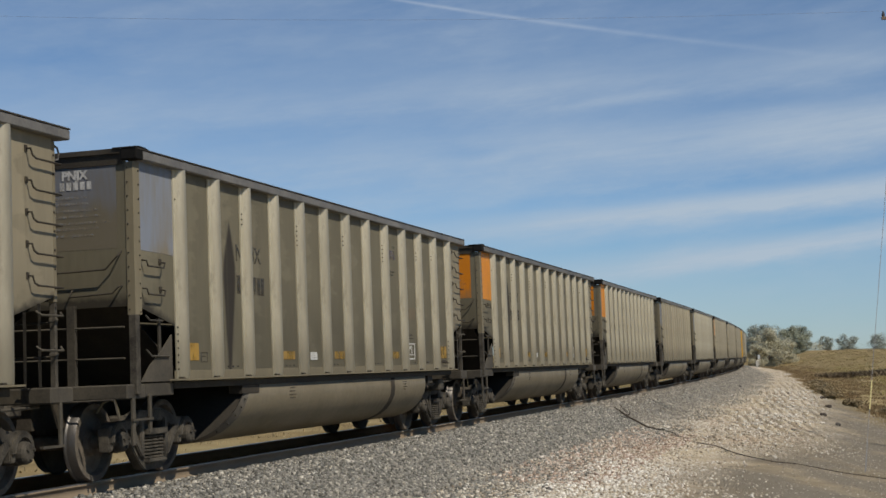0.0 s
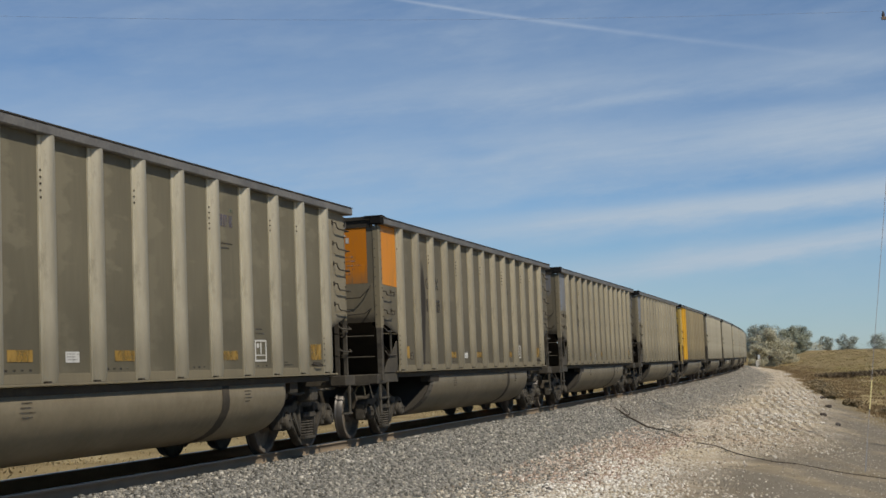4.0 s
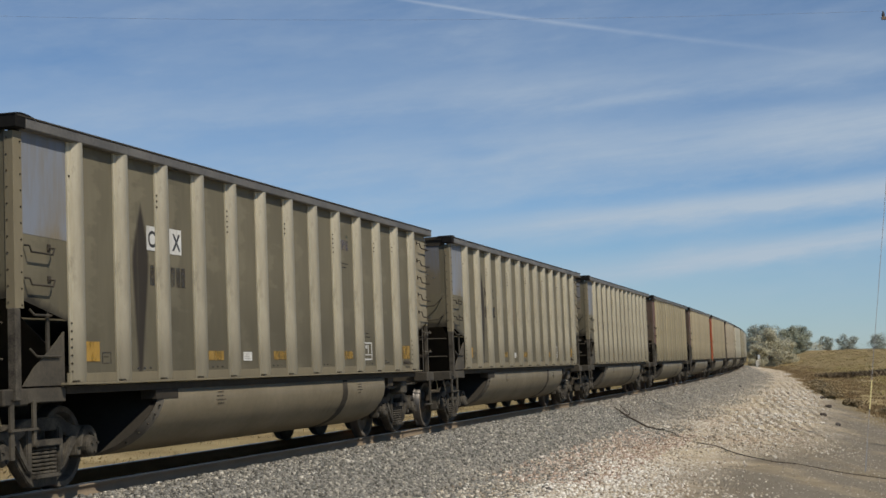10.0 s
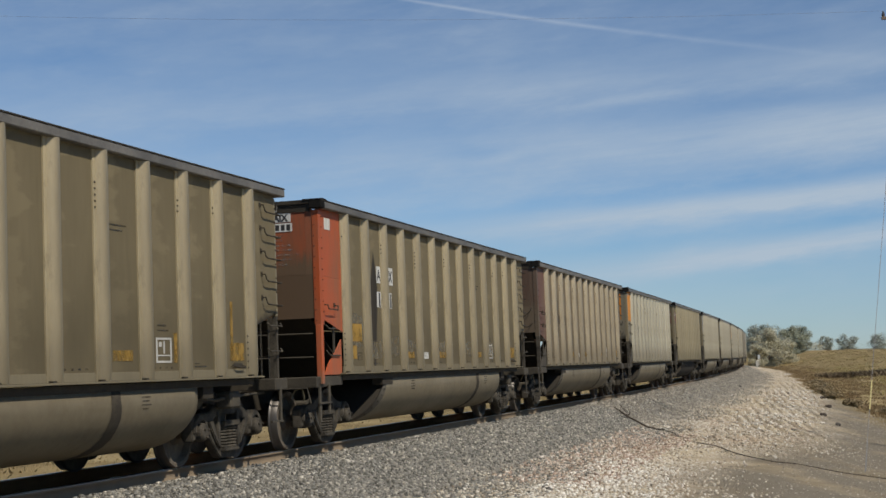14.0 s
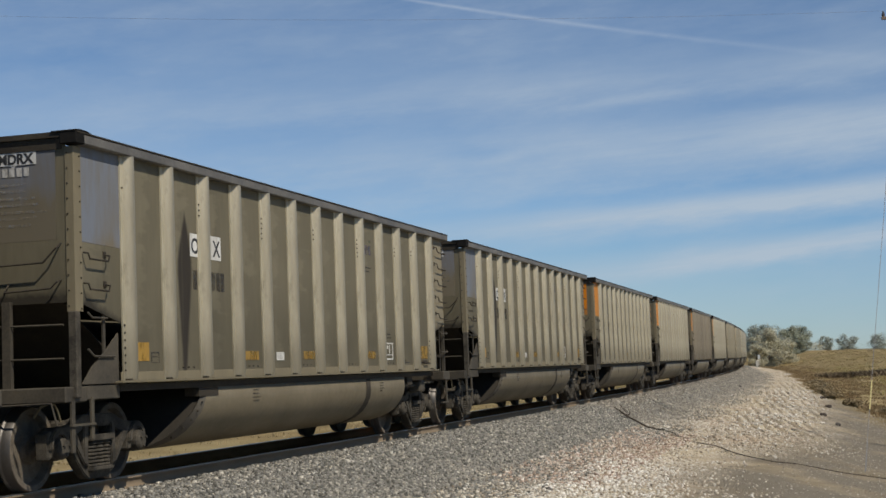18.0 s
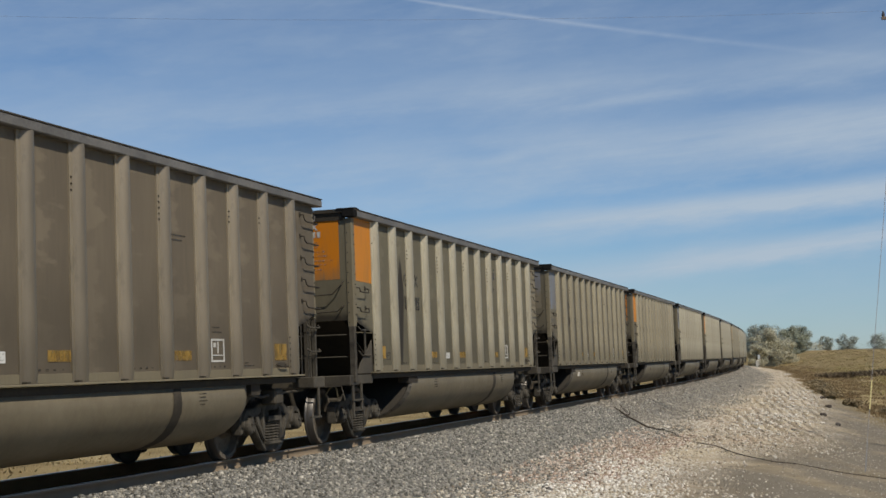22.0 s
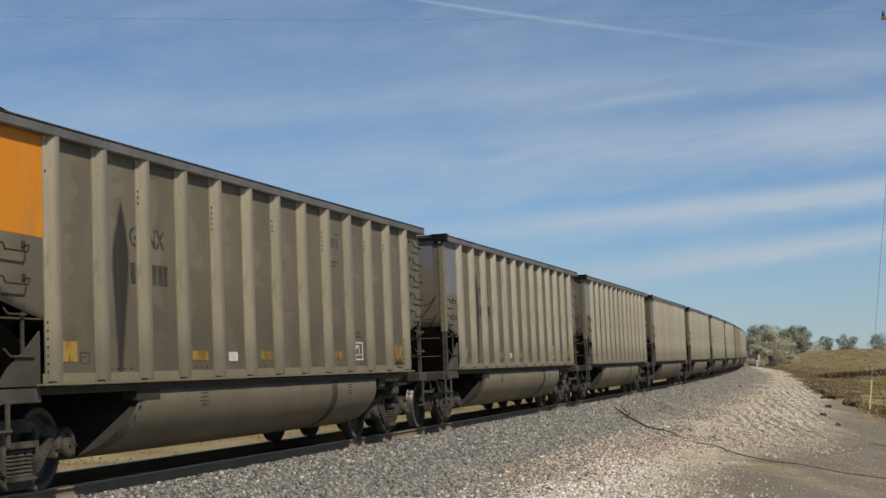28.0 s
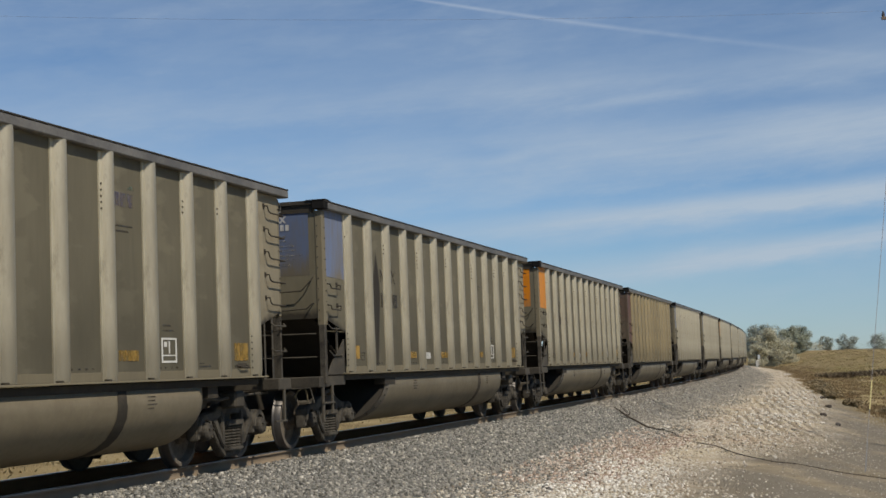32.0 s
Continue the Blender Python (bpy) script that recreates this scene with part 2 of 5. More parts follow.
def cloud_material():
    m = Mat("cirrus")
    t = m.t
    ax = m.axes()
    u = m.math("DIVIDE", ax[0], ax[1])
    v = m.math("MULTIPLY", ax[2], 1 / R_SKY)
    comb = m.node("CombineXYZ")
    # streaks that climb to the right
    m.put(u, comb.inputs[0])
    m.put(m.math("SUBTRACT", v, m.math("MULTIPLY", u, 0.10)), comb.inputs[1])
    src = comb.outputs[0]
    veil = m.noise(1.0, 5, (6, 20, 1), 0.55, (3.1, 0.4, 0), src)
    wisp = m.noise(1.0, 8, (15, 60, 1), 0.66, (1.7, 5.2, 0), src)
    patch = m.noise(1.0, 3, (5, 12, 1), 0.5, (9.3, 2.2, 0), src)

    fibre = m.noise(1.0, 6, (16, 190, 1), 0.62, (0.7, 8.2, 0), src)
    tufts = m.noise(1.0, 9, (36, 110, 1), 0.7, (2.7, 1.2, 0), src)

    def band(u0, v0, slope, width, lo, hi):
        line = m.math("SUBTRACT", v, m.math("ADD", m.math("MULTIPLY", m.math("SUBTRACT", u, u0), slope), v0))
        line = m.math("ADD", line, m.math("MULTIPLY", m.math("SUBTRACT", wisp, 0.5), width * 1.6))
        g = m.math("DIVIDE", line, width)
        g = m.math("POWER", 2.718, m.math("MULTIPLY", m.math("MULTIPLY", g, g), -1.0))
        f = m.math("MULTIPLY", m.math("DIVIDE", m.math("SUBTRACT", u, lo), hi - lo, True), m.math("ADD", 0.55, m.math("MULTIPLY", fibre, 0.9)))
        return m.math("MULTIPLY", g, f)
    a = m.math("ADD", 0.10, m.math("MULTIPLY", m.math("SUBTRACT", veil, 0.36, True), 0.60))
    a = m.math("ADD", a, m.math("MULTIPLY", m.math("MULTIPLY", m.math("SUBTRACT", wisp, 0.44, True), 0.75), patch))
    # two bright banks low on the right, paler streaks above them
    for u0, v0, slope, width, lo, hi, k in (
            (0.104, 0.0548, 0.117, 0.0075, 0.03, 0.15, 0.52), (0.20, 0.0625, 0.117, 0.0050, 0.10, 0.22, 0.22),
            (0.006, 0.0830, 0.078, 0.0085, -0.10, 0.10, 0.40), (0.100, 0.0925, 0.070, 0.0065, 0.05, 0.14, 0.20),
            (0.067, 0.1185, 0.105, 0.0120, -0.05, 0.22, 0.20), (0.20, 0.1480, 0.10, 0.0100, 0.05, 0.30, 0.16),
            (-0.20, 0.1640, 0.055, 0.0130, -0.50, -0.10, 0.22), (-0.10, 0.1300, 0.060, 0.0140, -0.40, 0.00, 0.16), (-0.15, 0.1220, 0.02, 0.0300, -1.0, -0.40, 0.11)):
        a = m.math("ADD", a, m.math("MULTIPLY", band(u0, v0, slope, width, lo, hi), k))
    # clear blue lanes between the banks
    for u0, v0, slope, width, lo, hi, k in ((0.018, 0.0965, 0.088, 0.0055, -0.08, 0.06, 0.15), (0.15, 0.0765, 0.085, 0.0045, 0.03, 0.15, 0.13), (0.10, 0.1570, 0.08, 0.0060, 0.02, 0.12, 0.05)):
        a = m.math("SUBTRACT", a, m.math("MULTIPLY", band(u0, v0, slope, width, lo, hi), k))
    # one short bright wisp and a small blue hole
    for u0, v0, slope, width, reach, k in ((0.125, 0.1715, 0.118, 0.0034, 0.036, 0.24), (0.026, 0.1380, 0.03, 0.0055, 0.030, -0.22), (0.040, 0.1330, 0.25, 0.0045, 0.018, 0.14)):
        du = m.math("DIVIDE", m.math("SUBTRACT", u, u0), reach)
        local = m.math("POWER", 2.718, m.math("MULTIPLY", m.math("MULTIPLY", du, du), -1.0))
        a = m.math("ADD", a, m.math("MULTIPLY", m.math("MULTIPLY", band(u0, v0, slope, width, -2.0, -1.0), local), k))
    a = m.math("ADD", a, m.math("MULTIPLY", m.math("MULTIPLY", m.math("SUBTRACT", tufts, 0.49, True), 0.45), m.math("MULTIPLY", m.math("SUBTRACT", patch, 0.3, True), 2.0)))
    low = m.math("SUBTRACT", 1.0, m.math("MULTIPLY", m.math("SUBTRACT", v, 0.01), 14.0), True)
    a = m.math("ADD", a, m.math("MULTIPLY", low, 0.02))
    a = m.math("MINIMUM", m.math("MAXIMUM", a, 0.0), 0.85)
    em = m.node("Emission")
    em.inputs[0].default_value = (0.715, 0.842, 0.98, 1)
    em.inputs[1].default_value = 0.62
    tr = m.node("BsdfTransparent")
    mx = m.node("MixShader")
    m.put(a, mx.inputs[0]).put(tr.outputs[0], mx.inputs[1]).put(em.outputs[0], mx.inputs[2])
    m.put(mx.outputs[0], t.nodes["Material Output"].inputs[0])
    return m.m


def sky_patch(az0, az1, z0, z1, na, nz):
    vs, fs = [], []
    for i in range(na + 1):
        az = radians(az0 + (az1 - az0) * i / na)
        for j in range(nz + 1):
            vs.append((R_SKY * math.sin(az), R_SKY * math.cos(az), z0 + (z1 - z0) * j / nz))
    for i in range(na):
        for j in range(nz):
            k = i * (nz + 1) + j
            fs.append((k, k + nz + 1, k + nz + 2, k + 1))
    return vs, fs


cloud_layer = new("cloud_layer", from_arrays("cloud_layer", *sky_patch(-50, 50, 0, 1700, 40, 8), cloud_material()))
tagged(cloud_layer, "thin streaks of white cirrus cloud over a blue sky", "cloud", kind="structure")


def contrail_material():
    m = Mat("contrail")
    n = m.noise(0.011, 5, (1, 1, 1), 0.6)
    att = m.node("Attribute")
    att.attribute_name = "soft"
    a = m.math("MULTIPLY", att.outputs["Fac"], m.math("ADD", 0.15, m.math("MULTIPLY", n, 0.9)))
    em = m.node("Emission")
    em.inputs[0].default_value = (0.9, 0.95, 1.0, 1)
    em.inputs[1].default_value = 0.8
    tr = m.node("BsdfTransparent")
    mx = m.node("MixShader")
    m.put(a, mx.inputs[0]).put(tr.outputs[0], mx.inputs[1]).put(em.outputs[0], mx.inputs[2])
    m.put(mx.outputs[0], m.t.nodes["Material Output"].inputs[0])
    return m.m


def build_contrail():
    """A long thin vapour trail that thins out towards its old end."""
    r = R_SKY * 0.97
    rows, soft = [], []
    n = 60
    for i in range(n + 1):
        f = i / n
        u = -0.040 + 0.36 * f
        v = 0.2429 - 0.168 * (u + 0.0234) + 0.02 * u * abs(u)
        w = 0.0016 + 0.0016 * f
        for j, k in enumerate((-1, -0.4, 0, 0.4, 1)):
            d = Vector((u, 1, 0)).normalized() * r
            rows.append((d.x, d.y, (v + k * w) * r))
            soft.append((0, 0.20, 0.34, 0.20, 0)[j] * max(0.10, 1 - max(0, f - 0.15) * 1.25) * (0.6 if f < .05 else 1))
    fs = [(i * 5 + j, i * 5 + 5 + j, i * 5 + 6 + j, i * 5 + 1 + j) for i in range(n) for j in range(4)]
    me = from_arrays("contrail", rows, fs, contrail_material())
    at = me.attributes.new("soft", "FLOAT", "POINT")
    at.data.foreach_set("value", np.array(soft, dtype=np.float32))
    return tagged(new("contrail", me), "thin white vapour trail high in the sky", "contrail")


contrail = build_contrail()

# ---------------------------------------------------------------- ground
OFFS = (-6000, -9, -5.5, -3.4, -1.9, -1.5, 0.6, 0.88, 1.65, 2.1, 3.3, 4.2, 6.2, 7.8, 9.5, 12, 16, 30, 60)
LEVEL = (-0.9, -0.85, -0.8, -0.72, -0.27, -0.22, -0.20, -0.125, -0.12, -0.24, -0.78, -0.86, -0.95, -1.12, -1.45, -1.75, -1.8, -1.8, -1.7)


def rill(s, off):
    """Phase of the rills that fan out down the bank."""
    return 45.0 * (np.log(np.maximum(s - 33.67, 1.5)) + 0.3 * off) + 1.1 * np.sin(off * 1.1 + s * 0.13) + 0.7 * np.sin(s * 0.41 + 2)


def ground_z(s, off):
    """Height of the ground beside the track."""
    z = np.interp(off, OFFS, LEVEL)
    far = np.clip((np.hypot(off, s) - 90) / 300.0, 0, 1)
    z = z + np.where(off > 8, np.clip((off - 8) / 30, 0, 1) * far * 4.3, 0)
    # mound on which the camera stands
    z = z + 1.1 * np.exp(-((s + 2) / 9.0) ** 2) * np.clip((off - 4) / 4, 0, 1) * np.clip((20 - off) / 6, 0, 1)
    # gullies washed down the bank
    g = np.clip((off - 3.5) / 1.5, 0, 1) * np.clip((9.5 - off) / 2.5, 0, 1) * np.clip((s - 36) / 5, 0, 1) * np.clip((130 - s) / 40, 0, 1)
    w = rill(s, off)
    z = z - g * 0.24 * np.clip(np.sin(w) - 0.30, 0, 1) * (0.65 + 0.5 * np.sin(s * 0.37 + off))
    rough = 0.055 * np.sin(0.9 * s + 1.7 * np.sin(0.6 * off)) * np.sin(1.3 * off + 1.1 * np.sin(0.37 * s)) + 0.025 * np.sin(2.9 * s + 2.1 * np.sin(1.9 * off)) * np.sin(3.3 * off + np.sin(1.7 * s))
    return z + rough * np.clip((np.abs(off) - 2.2) / 3, 0.0, 1) * np.clip((13 - np.abs(off)) / 6, 0.15, 1) * np.clip((120 - s) / 60, 0.15, 1)


def spread(edges, steps):
    out = []
    for (a, b), n in zip(zip(edges, edges[1:]), steps):
        out += list(np.linspace(a, b, n, endpoint=False))
    return np.array(out + [edges[-1]])


def build_ground(material):
    ss = spread((-1500, -300, -30, 8, 70, 160, 420, 1100, 3300), (10, 14, 12, 190, 120, 70, 50, 22))
    oo = spread((-1900, -300, -60, -12, -3.6, -1.4, 1.4, 3.5, 14, 30, 90, 400, 1500, 3300), (10, 10, 12, 8, 8, 14, 14, 140, 22, 14, 14, 12, 8))
    S, O = np.meshgrid(ss, oo, indexing="ij")
    z = ground_z(S, O)
    x, y, _ = on_track(S, O)
    v = np.stack([x, y, z], -1).reshape(-1, 3)
    n, m = len(ss), len(oo)
    k = (np.arange(n - 1)[:, None] * m + np.arange(m - 1)[None, :]).ravel()
    me = from_arrays("ground", v, np.stack([k, k + 1, k + m + 1, k + m], -1), material)
    a = me.attributes.new("off", "FLOAT", "POINT")
    a.data.foreach_set("value", O.ravel().astype(np.float32))
    b = me.attributes.new("along", "FLOAT", "POINT")
    b.data.foreach_set("value", S.ravel().astype(np.float32))
    for p in me.polygons:
        p.use_smooth = True
    return tagged(new("ground", me), "gravel railway bank falling to dirt and dry grassland", "ground", kind="structure")


def ground_material():
    m = Mat("bank_and_field", 0.95)
    m.b.inputs["Specular IOR Level"].default_value = 0.05
    att = m.node("Attribute")
    att.attribute_name = "off"
    off = att.outputs["Fac"]
    ata = m.node("Attribute")
    ata.attribute_name = "along"
    along = ata.outputs["Fac"]
    wob = m.math("MULTIPLY", m.math("SUBTRACT", m.noise(0.35, 4), 0.5), 2.6)
    o = m.math("ADD", off, wob)
    pebble = m.node("TexVoronoi")
    pebble.inputs["Scale"].default_value = 24
    m.put(m.co, pebble.inputs["Vector"])
    cell = m.node("SeparateColor")
    m.put(pebble.outputs["Color"], cell.inputs[0])
    stone = m.ramp(cell.outputs[0], ((0.0, (0.10, 0.098, 0.088)), (0.5, (0.215, 0.208, 0.182)), (0.85, (0.30, 0.28, 0.24)), (1.0, (0.5, 0.48, 0.43))))
    pale = m.ramp(cell.outputs[1], ((0.0, (0.36, 0.295, 0.208)), (0.45, (0.60, 0.520, 0.390)), (0.8, (0.72, 0.65, 0.53)), (1.0, (0.84, 0.80, 0.71))))
    loam = m.ramp(m.noise(2.3, 6, (1, 1, 1), 0.65, (1, 6, 0)), ((0.3, (0.41, 0.338, 0.228)), (0.55, (0.57, 0.487, 0.342)), (0.75, (0.67, 0.587, 0.437))))
    pale = m.mix(m.ramp(m.noise(0.33, 5, (1, 1, 1), 0.6, (7, 1, 0)), ((0.42, 0.0), (0.56, 0.85))), pale, loam)
    rust = m.ramp(m.noise(0.5, 4, (1, 1, 1), 0.6, (4, 2, 0)), ((0.50, 0.0), (0.68, 0.5)))
    pale = m.mix(rust, pale, (0.47, 0.345, 0.25))
    dirt = m.ramp(m.noise(1.1, 6), ((0.3, (0.235, 0.19, 0.125)), (0.55, (0.35, 0.292, 0.198)), (0.75, (0.47, 0.39, 0.265))))
    dirt = m.mix(m.ramp(m.noise(0.22, 4, (1, 1, 1), 0.5, (3, 9, 0)), ((0.34, 0.0), (0.50, 0.85))), dirt, (0.205, 0.183, 0.145))
    straw = m.ramp(m.noise(0.25, 6), ((0.28, (0.15, 0.11, 0.056)), (0.5, (0.29, 0.222, 0.112)), (0.68, (0.41, 0.33, 0.185))))
    straw = m.mix(m.ramp(m.noise(0.05, 4), ((0.45, 0.0), (0.65, 0.5))), straw, (0.20, 0.17, 0.06))

    def past(x0, x1):
        return m.math("DIVIDE", m.math("SUBTRACT", o, x0), x1 - x0, True)
    c = m.mix(past(2.6, 4.6), stone, pale)
    near = m.math("MULTIPLY", m.math("DIVIDE", m.math("SUBTRACT", 46.0, along), 12.0, True), 2.1)
    c = m.mix(m.math("DIVIDE", m.math("SUBTRACT", m.math("ADD", o, near), 7.2), 1.9, True), c, dirt)
    grass_from = m.math("SUBTRACT", o, m.math("MULTIPLY", m.math("DIVIDE", m.math("SUBTRACT", 110.0, along), 60.0, True), 4.6))
    c = m.mix(m.math("DIVIDE", m.math("SUBTRACT", grass_from, 6.6), 1.6, True), c, straw)
    c = m.mix(m.math("DIVIDE", m.math("SUBTRACT", m.math("MULTIPLY", o, -1.0), 3.6), 1.5, True), c, straw)
    # shade painted into the gullies of the bank, with dark washed dirt
    w = m.math("LOGARITHM", m.math("MAXIMUM", m.math("SUBTRACT", along, 33.67), 1.5), 2.71828)
    w = m.math("MULTIPLY", m.math("ADD", w, m.math("MULTIPLY", off, 0.3)), 45.0)
    w = m.math("ADD", w, m.math("MULTIPLY", m.math("SINE", m.math("ADD", m.math("MULTIPLY", off, 1.1), m.math("MULTIPLY", along, 0.13))), 1.1))
    w = m.math("ADD", w, m.math("MULTIPLY", m.math("SINE", m.math("ADD", m.math("MULTIPLY", along, 0.41), 2.0)), 0.7))
    gully_dark = m.math("MULTIPLY", m.math("SUBTRACT", m.math("SINE", w), 0.35, True), m.math("DIVIDE", m.math("SUBTRACT", off, 4.0), 1.5, True))
    gully_dark = m.math("MULTIPLY", gully_dark, m.math("DIVIDE", m.math("SUBTRACT", 9.5, off), 2.5, True))
    gully_dark = m.math("MULTIPLY", gully_dark, m.math("DIVIDE", m.math("SUBTRACT", along, 36.0), 5.0, True))
    c = m.mix(m.math("MULTIPLY", m.math("MULTIPLY", gully_dark, m.noise(0.9, 4)), 2.2, True), c, (0.21, 0.165, 0.11))
    # train's shade painted warm brown between the rails and over the far shoulder
    bed_shade = m.math("MULTIPLY", m.math("MULTIPLY", m.math("SUBTRACT", 1.45, off), 1.6, True), m.math("ADD", 3.1, m.math("MULTIPLY", off, 0.7), True))
    c = m.mix(bed_shade, c, (0.135, 0.080, 0.036))
    h = m.math("ADD", pebble.outputs["Distance"], m.math("MULTIPLY", m.noise(40, 4), 0.4))
    m.bump(h, 0.9, 0.04)
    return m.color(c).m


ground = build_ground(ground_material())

# ---------------------------------------------------------------- rails and sleepers
RAIL_STEEL = worn("rail_steel", (0.20, 0.155, 0.105), (0.24, 0.188, 0.13), 0.5, 0.85, 0.0, 2.0, False, gloss=0.03)
# far rail's rust-brown copy, warmed to paint out the blue of its shade
RAIL_SHADED = worn("shaded_rusty_rail_steel", (0.24, 0.125, 0.055), (0.19, 0.10, 0.045), 0.5, 0.9, 0.0, 2.0, False, gloss=0.02)
RAIL_HEAD = plain("polished_rail_head", (0.42, 0.41, 0.40), 0.28, 0.9, 30, 0.1)
SLEEPER = worn("weathered_sleeper", (0.115, 0.088, 0.062), (0.075, 0.057, 0.040), 0.5, 0.9, 0, 3.0, False, gloss=0.03)


def sweep(outline, ss, centre, name, material):
    """Draws an outline of (off, z) along the track; closed."""
    vs, fs = [], []
    n = len(outline)
    for s in ss:
        for o, z in outline:
            oo = centre + o
            x, y, _ = on_track(s, oo)
            vs.append((float(x), float(y), z + centre * CANT))
    for i in range(len(ss) - 1):
        for j in range(n):
            a, b = i * n + j, i * n + (j + 1) % n
            fs.append((a, a + n, b + n, b))
    return from_arrays(name, vs, fs, material)


RAIL_S = spread((-640, -40, 130, 300, 900), (60, 85, 40, 60))
WEB = [(-0.07, -0.172), (0.07, -0.172), (0.07, -0.158), (0.012, -0.135), (0.010, -0.045), (0.034, -0.035), (0.036, -0.012), (-0.036, -0.012), (-0.034, -0.035), (-0.010, -0.045), (-0.012, -0.135), (-0.07, -0.158)]
TOP = [(0.036, -0.0115), (0.034, -0.002), (0.022, 0.0), (-0.022, 0.0), (-0.034, -0.002), (-0.036, -0.0115)]
for side in (1, -1):
    rail = tagged(new("rail"), "worn steel running rail with a polished head", "rail", group="rails of the track")
    part("web", sweep(WEB, RAIL_S, side * 0.755, "web", RAIL_STEEL if side > 0 else RAIL_SHADED), None, rail)
    part("head", sweep(TOP, RAIL_S, side * 0.755, "head", RAIL_HEAD), None, rail, "bright polished running surface")


# ---------------------------------------------------------------- hopper wagons
SHEET = worn("dusty_side_sheet", (0.114, 0.101, 0.068), (0.155, 0.138, 0.094), 0.55, 0.62, 0.0, 0.9, ribbed=True)
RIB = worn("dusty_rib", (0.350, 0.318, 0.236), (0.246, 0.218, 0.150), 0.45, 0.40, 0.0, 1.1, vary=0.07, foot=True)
CHORD = worn("grey_top_chord", (0.108, 0.104, 0.097), (0.215, 0.203, 0.182), 0.42, 0.5, 0.1, 1.6, False)
DARK = worn("black_underframe", (0.040, 0.034, 0.026), (0.088, 0.074, 0.052), 0.30, 0.75, 0.0, 2.0, False)
FRAME = worn("dusty_steel_frame", (0.046, 0.041, 0.033), (0.098, 0.085, 0.063), 0.5, 0.65, 0.0, 2.4, False)
NEAR_BLACK = worn("near_black_steel", (0.034, 0.030, 0.024), (0.060, 0.051, 0.040), 0.4, 0.9, 0.0, 2.0, False)
POSTM = worn("dusty_corner_post", (0.163, 0.140, 0.093), (0.209, 0.180, 0.117), 0.5, 0.6, 0.0, 1.4)
PALE_DUST = worn("thick_pale_dust", (0.194, 0.167, 0.113), (0.246, 0.214, 0.147), 0.5, 0.65, 0.0, 0.9, ribbed=True)
FLANGE = worn("grey_end_flange", (0.078, 0.071, 0.058), (0.112, 0.099, 0.078), 0.5, 0.7, 0.0, 2.2, False)
TUBM = worn("dusty_tub", (0.188, 0.160, 0.108), (0.130, 0.108, 0.069), 0.5, 0.55, 0.1, 0.7, False)
CAST = worn("dusty_cast_steel", (0.032, 0.029, 0.024), (0.132, 0.116, 0.090), 0.42, 0.8, 0.0, 4.0, False)
WHEELM = worn("wheel_steel", (0.075, 0.064, 0.051), (0.185, 0.155, 0.118), 0.5, 0.8, 0.0, 5.0, False)
TREAD = plain("polished_tread", (0.085, 0.078, 0.070), 0.44, 0.65, 30, 0.15)
PAINT = {
    "grey": worn("slate_blue_paint", (0.182, 0.20, 0.232), (0.175, 0.15, 0.108), 0.34, 0.5, fade=2.78),
    "blue": worn("blue_paint", (0.150, 0.185, 0.28), (0.17, 0.145, 0.105), 0.34, 0.5, fade=2.78),
    "orange": worn("orange_paint", (0.56, 0.205, 0.013), (0.24, 0.155, 0.07), 0.16, 0.45),
    "yellow": worn("yellow_paint", (0.50, 0.35, 0.085), (0.33, 0.24, 0.10), 0.36, 0.5, fade=1.7),
    "maroon": worn("maroon_paint", (0.125, 0.058, 0.045), (0.17, 0.13, 0.09), 0.30, 0.55),
    "red": worn("vermilion_paint", (0.40, 0.088, 0.032), (0.19, 0.115, 0.072), 0.30, 0.5, fade=1.2),
}
END_PAINT = {
    "grey": worn("dusty_slate_end", (0.160, 0.170, 0.193), (0.158, 0.138, 0.099), 0.50, 0.5, fade=3.35),
    "blue": worn("dusty_blue_end", (0.115, 0.145, 0.225), (0.140, 0.122, 0.092), 0.36, 0.5, fade=3.05),
    "yellow": worn("grimy_yellow_end", (0.42, 0.29, 0.045), (0.155, 0.120, 0.05), 0.40, 0.5, fade=3.1),
    "maroon": worn("dusty_maroon_end", (0.098, 0.058, 0.045), (0.110, 0.086, 0.061), 0.52, 0.55, fade=2.85),
    "red": worn("dusty_vermilion_end", (0.26, 0.076, 0.036), (0.115, 0.078, 0.05), 0.42, 0.5, fade=3.1),
    "orange": worn("dusty_orange_end", (0.52, 0.178, 0.012), (0.18, 0.132, 0.075), 0.26, 0.5, fade=2.92),
}
GOLD_RIB = worn("golden_rib_paint", (0.50, 0.275, 0.022), (0.34, 0.22, 0.06), 0.30, 0.45)
GRIMY_BROWN = worn("rusty_grime", (0.13, 0.078, 0.03), (0.20, 0.14, 0.06), 0.45, 0.7)
YELLOW_MARK = flaking("faded_yellow_marking", (0.47, 0.26, 0.022), 0.85, (0.20, 0.14, 0.05))
FAINT_YELLOW = flaking("nearly_worn_off_yellow", (0.40, 0.225, 0.022), 0.74, (0.17, 0.125, 0.05))
WHITE = worn("white_lettering", (0.60, 0.60, 0.57), (0.30, 0.27, 0.21), 0.38, 0.6)
TUB_INK = flaking("worn_tub_stencil", (0.055, 0.048, 0.036), 0.6, (0.09, 0.077, 0.055))
DIM_LETTER = flaking("dim_small_lettering", (0.34, 0.33, 0.31), 0.52, (0.20, 0.18, 0.15))
LETTER = flaking("dulled_white_lettering", (0.56, 0.56, 0.54), 0.82, (0.34, 0.32, 0.28))
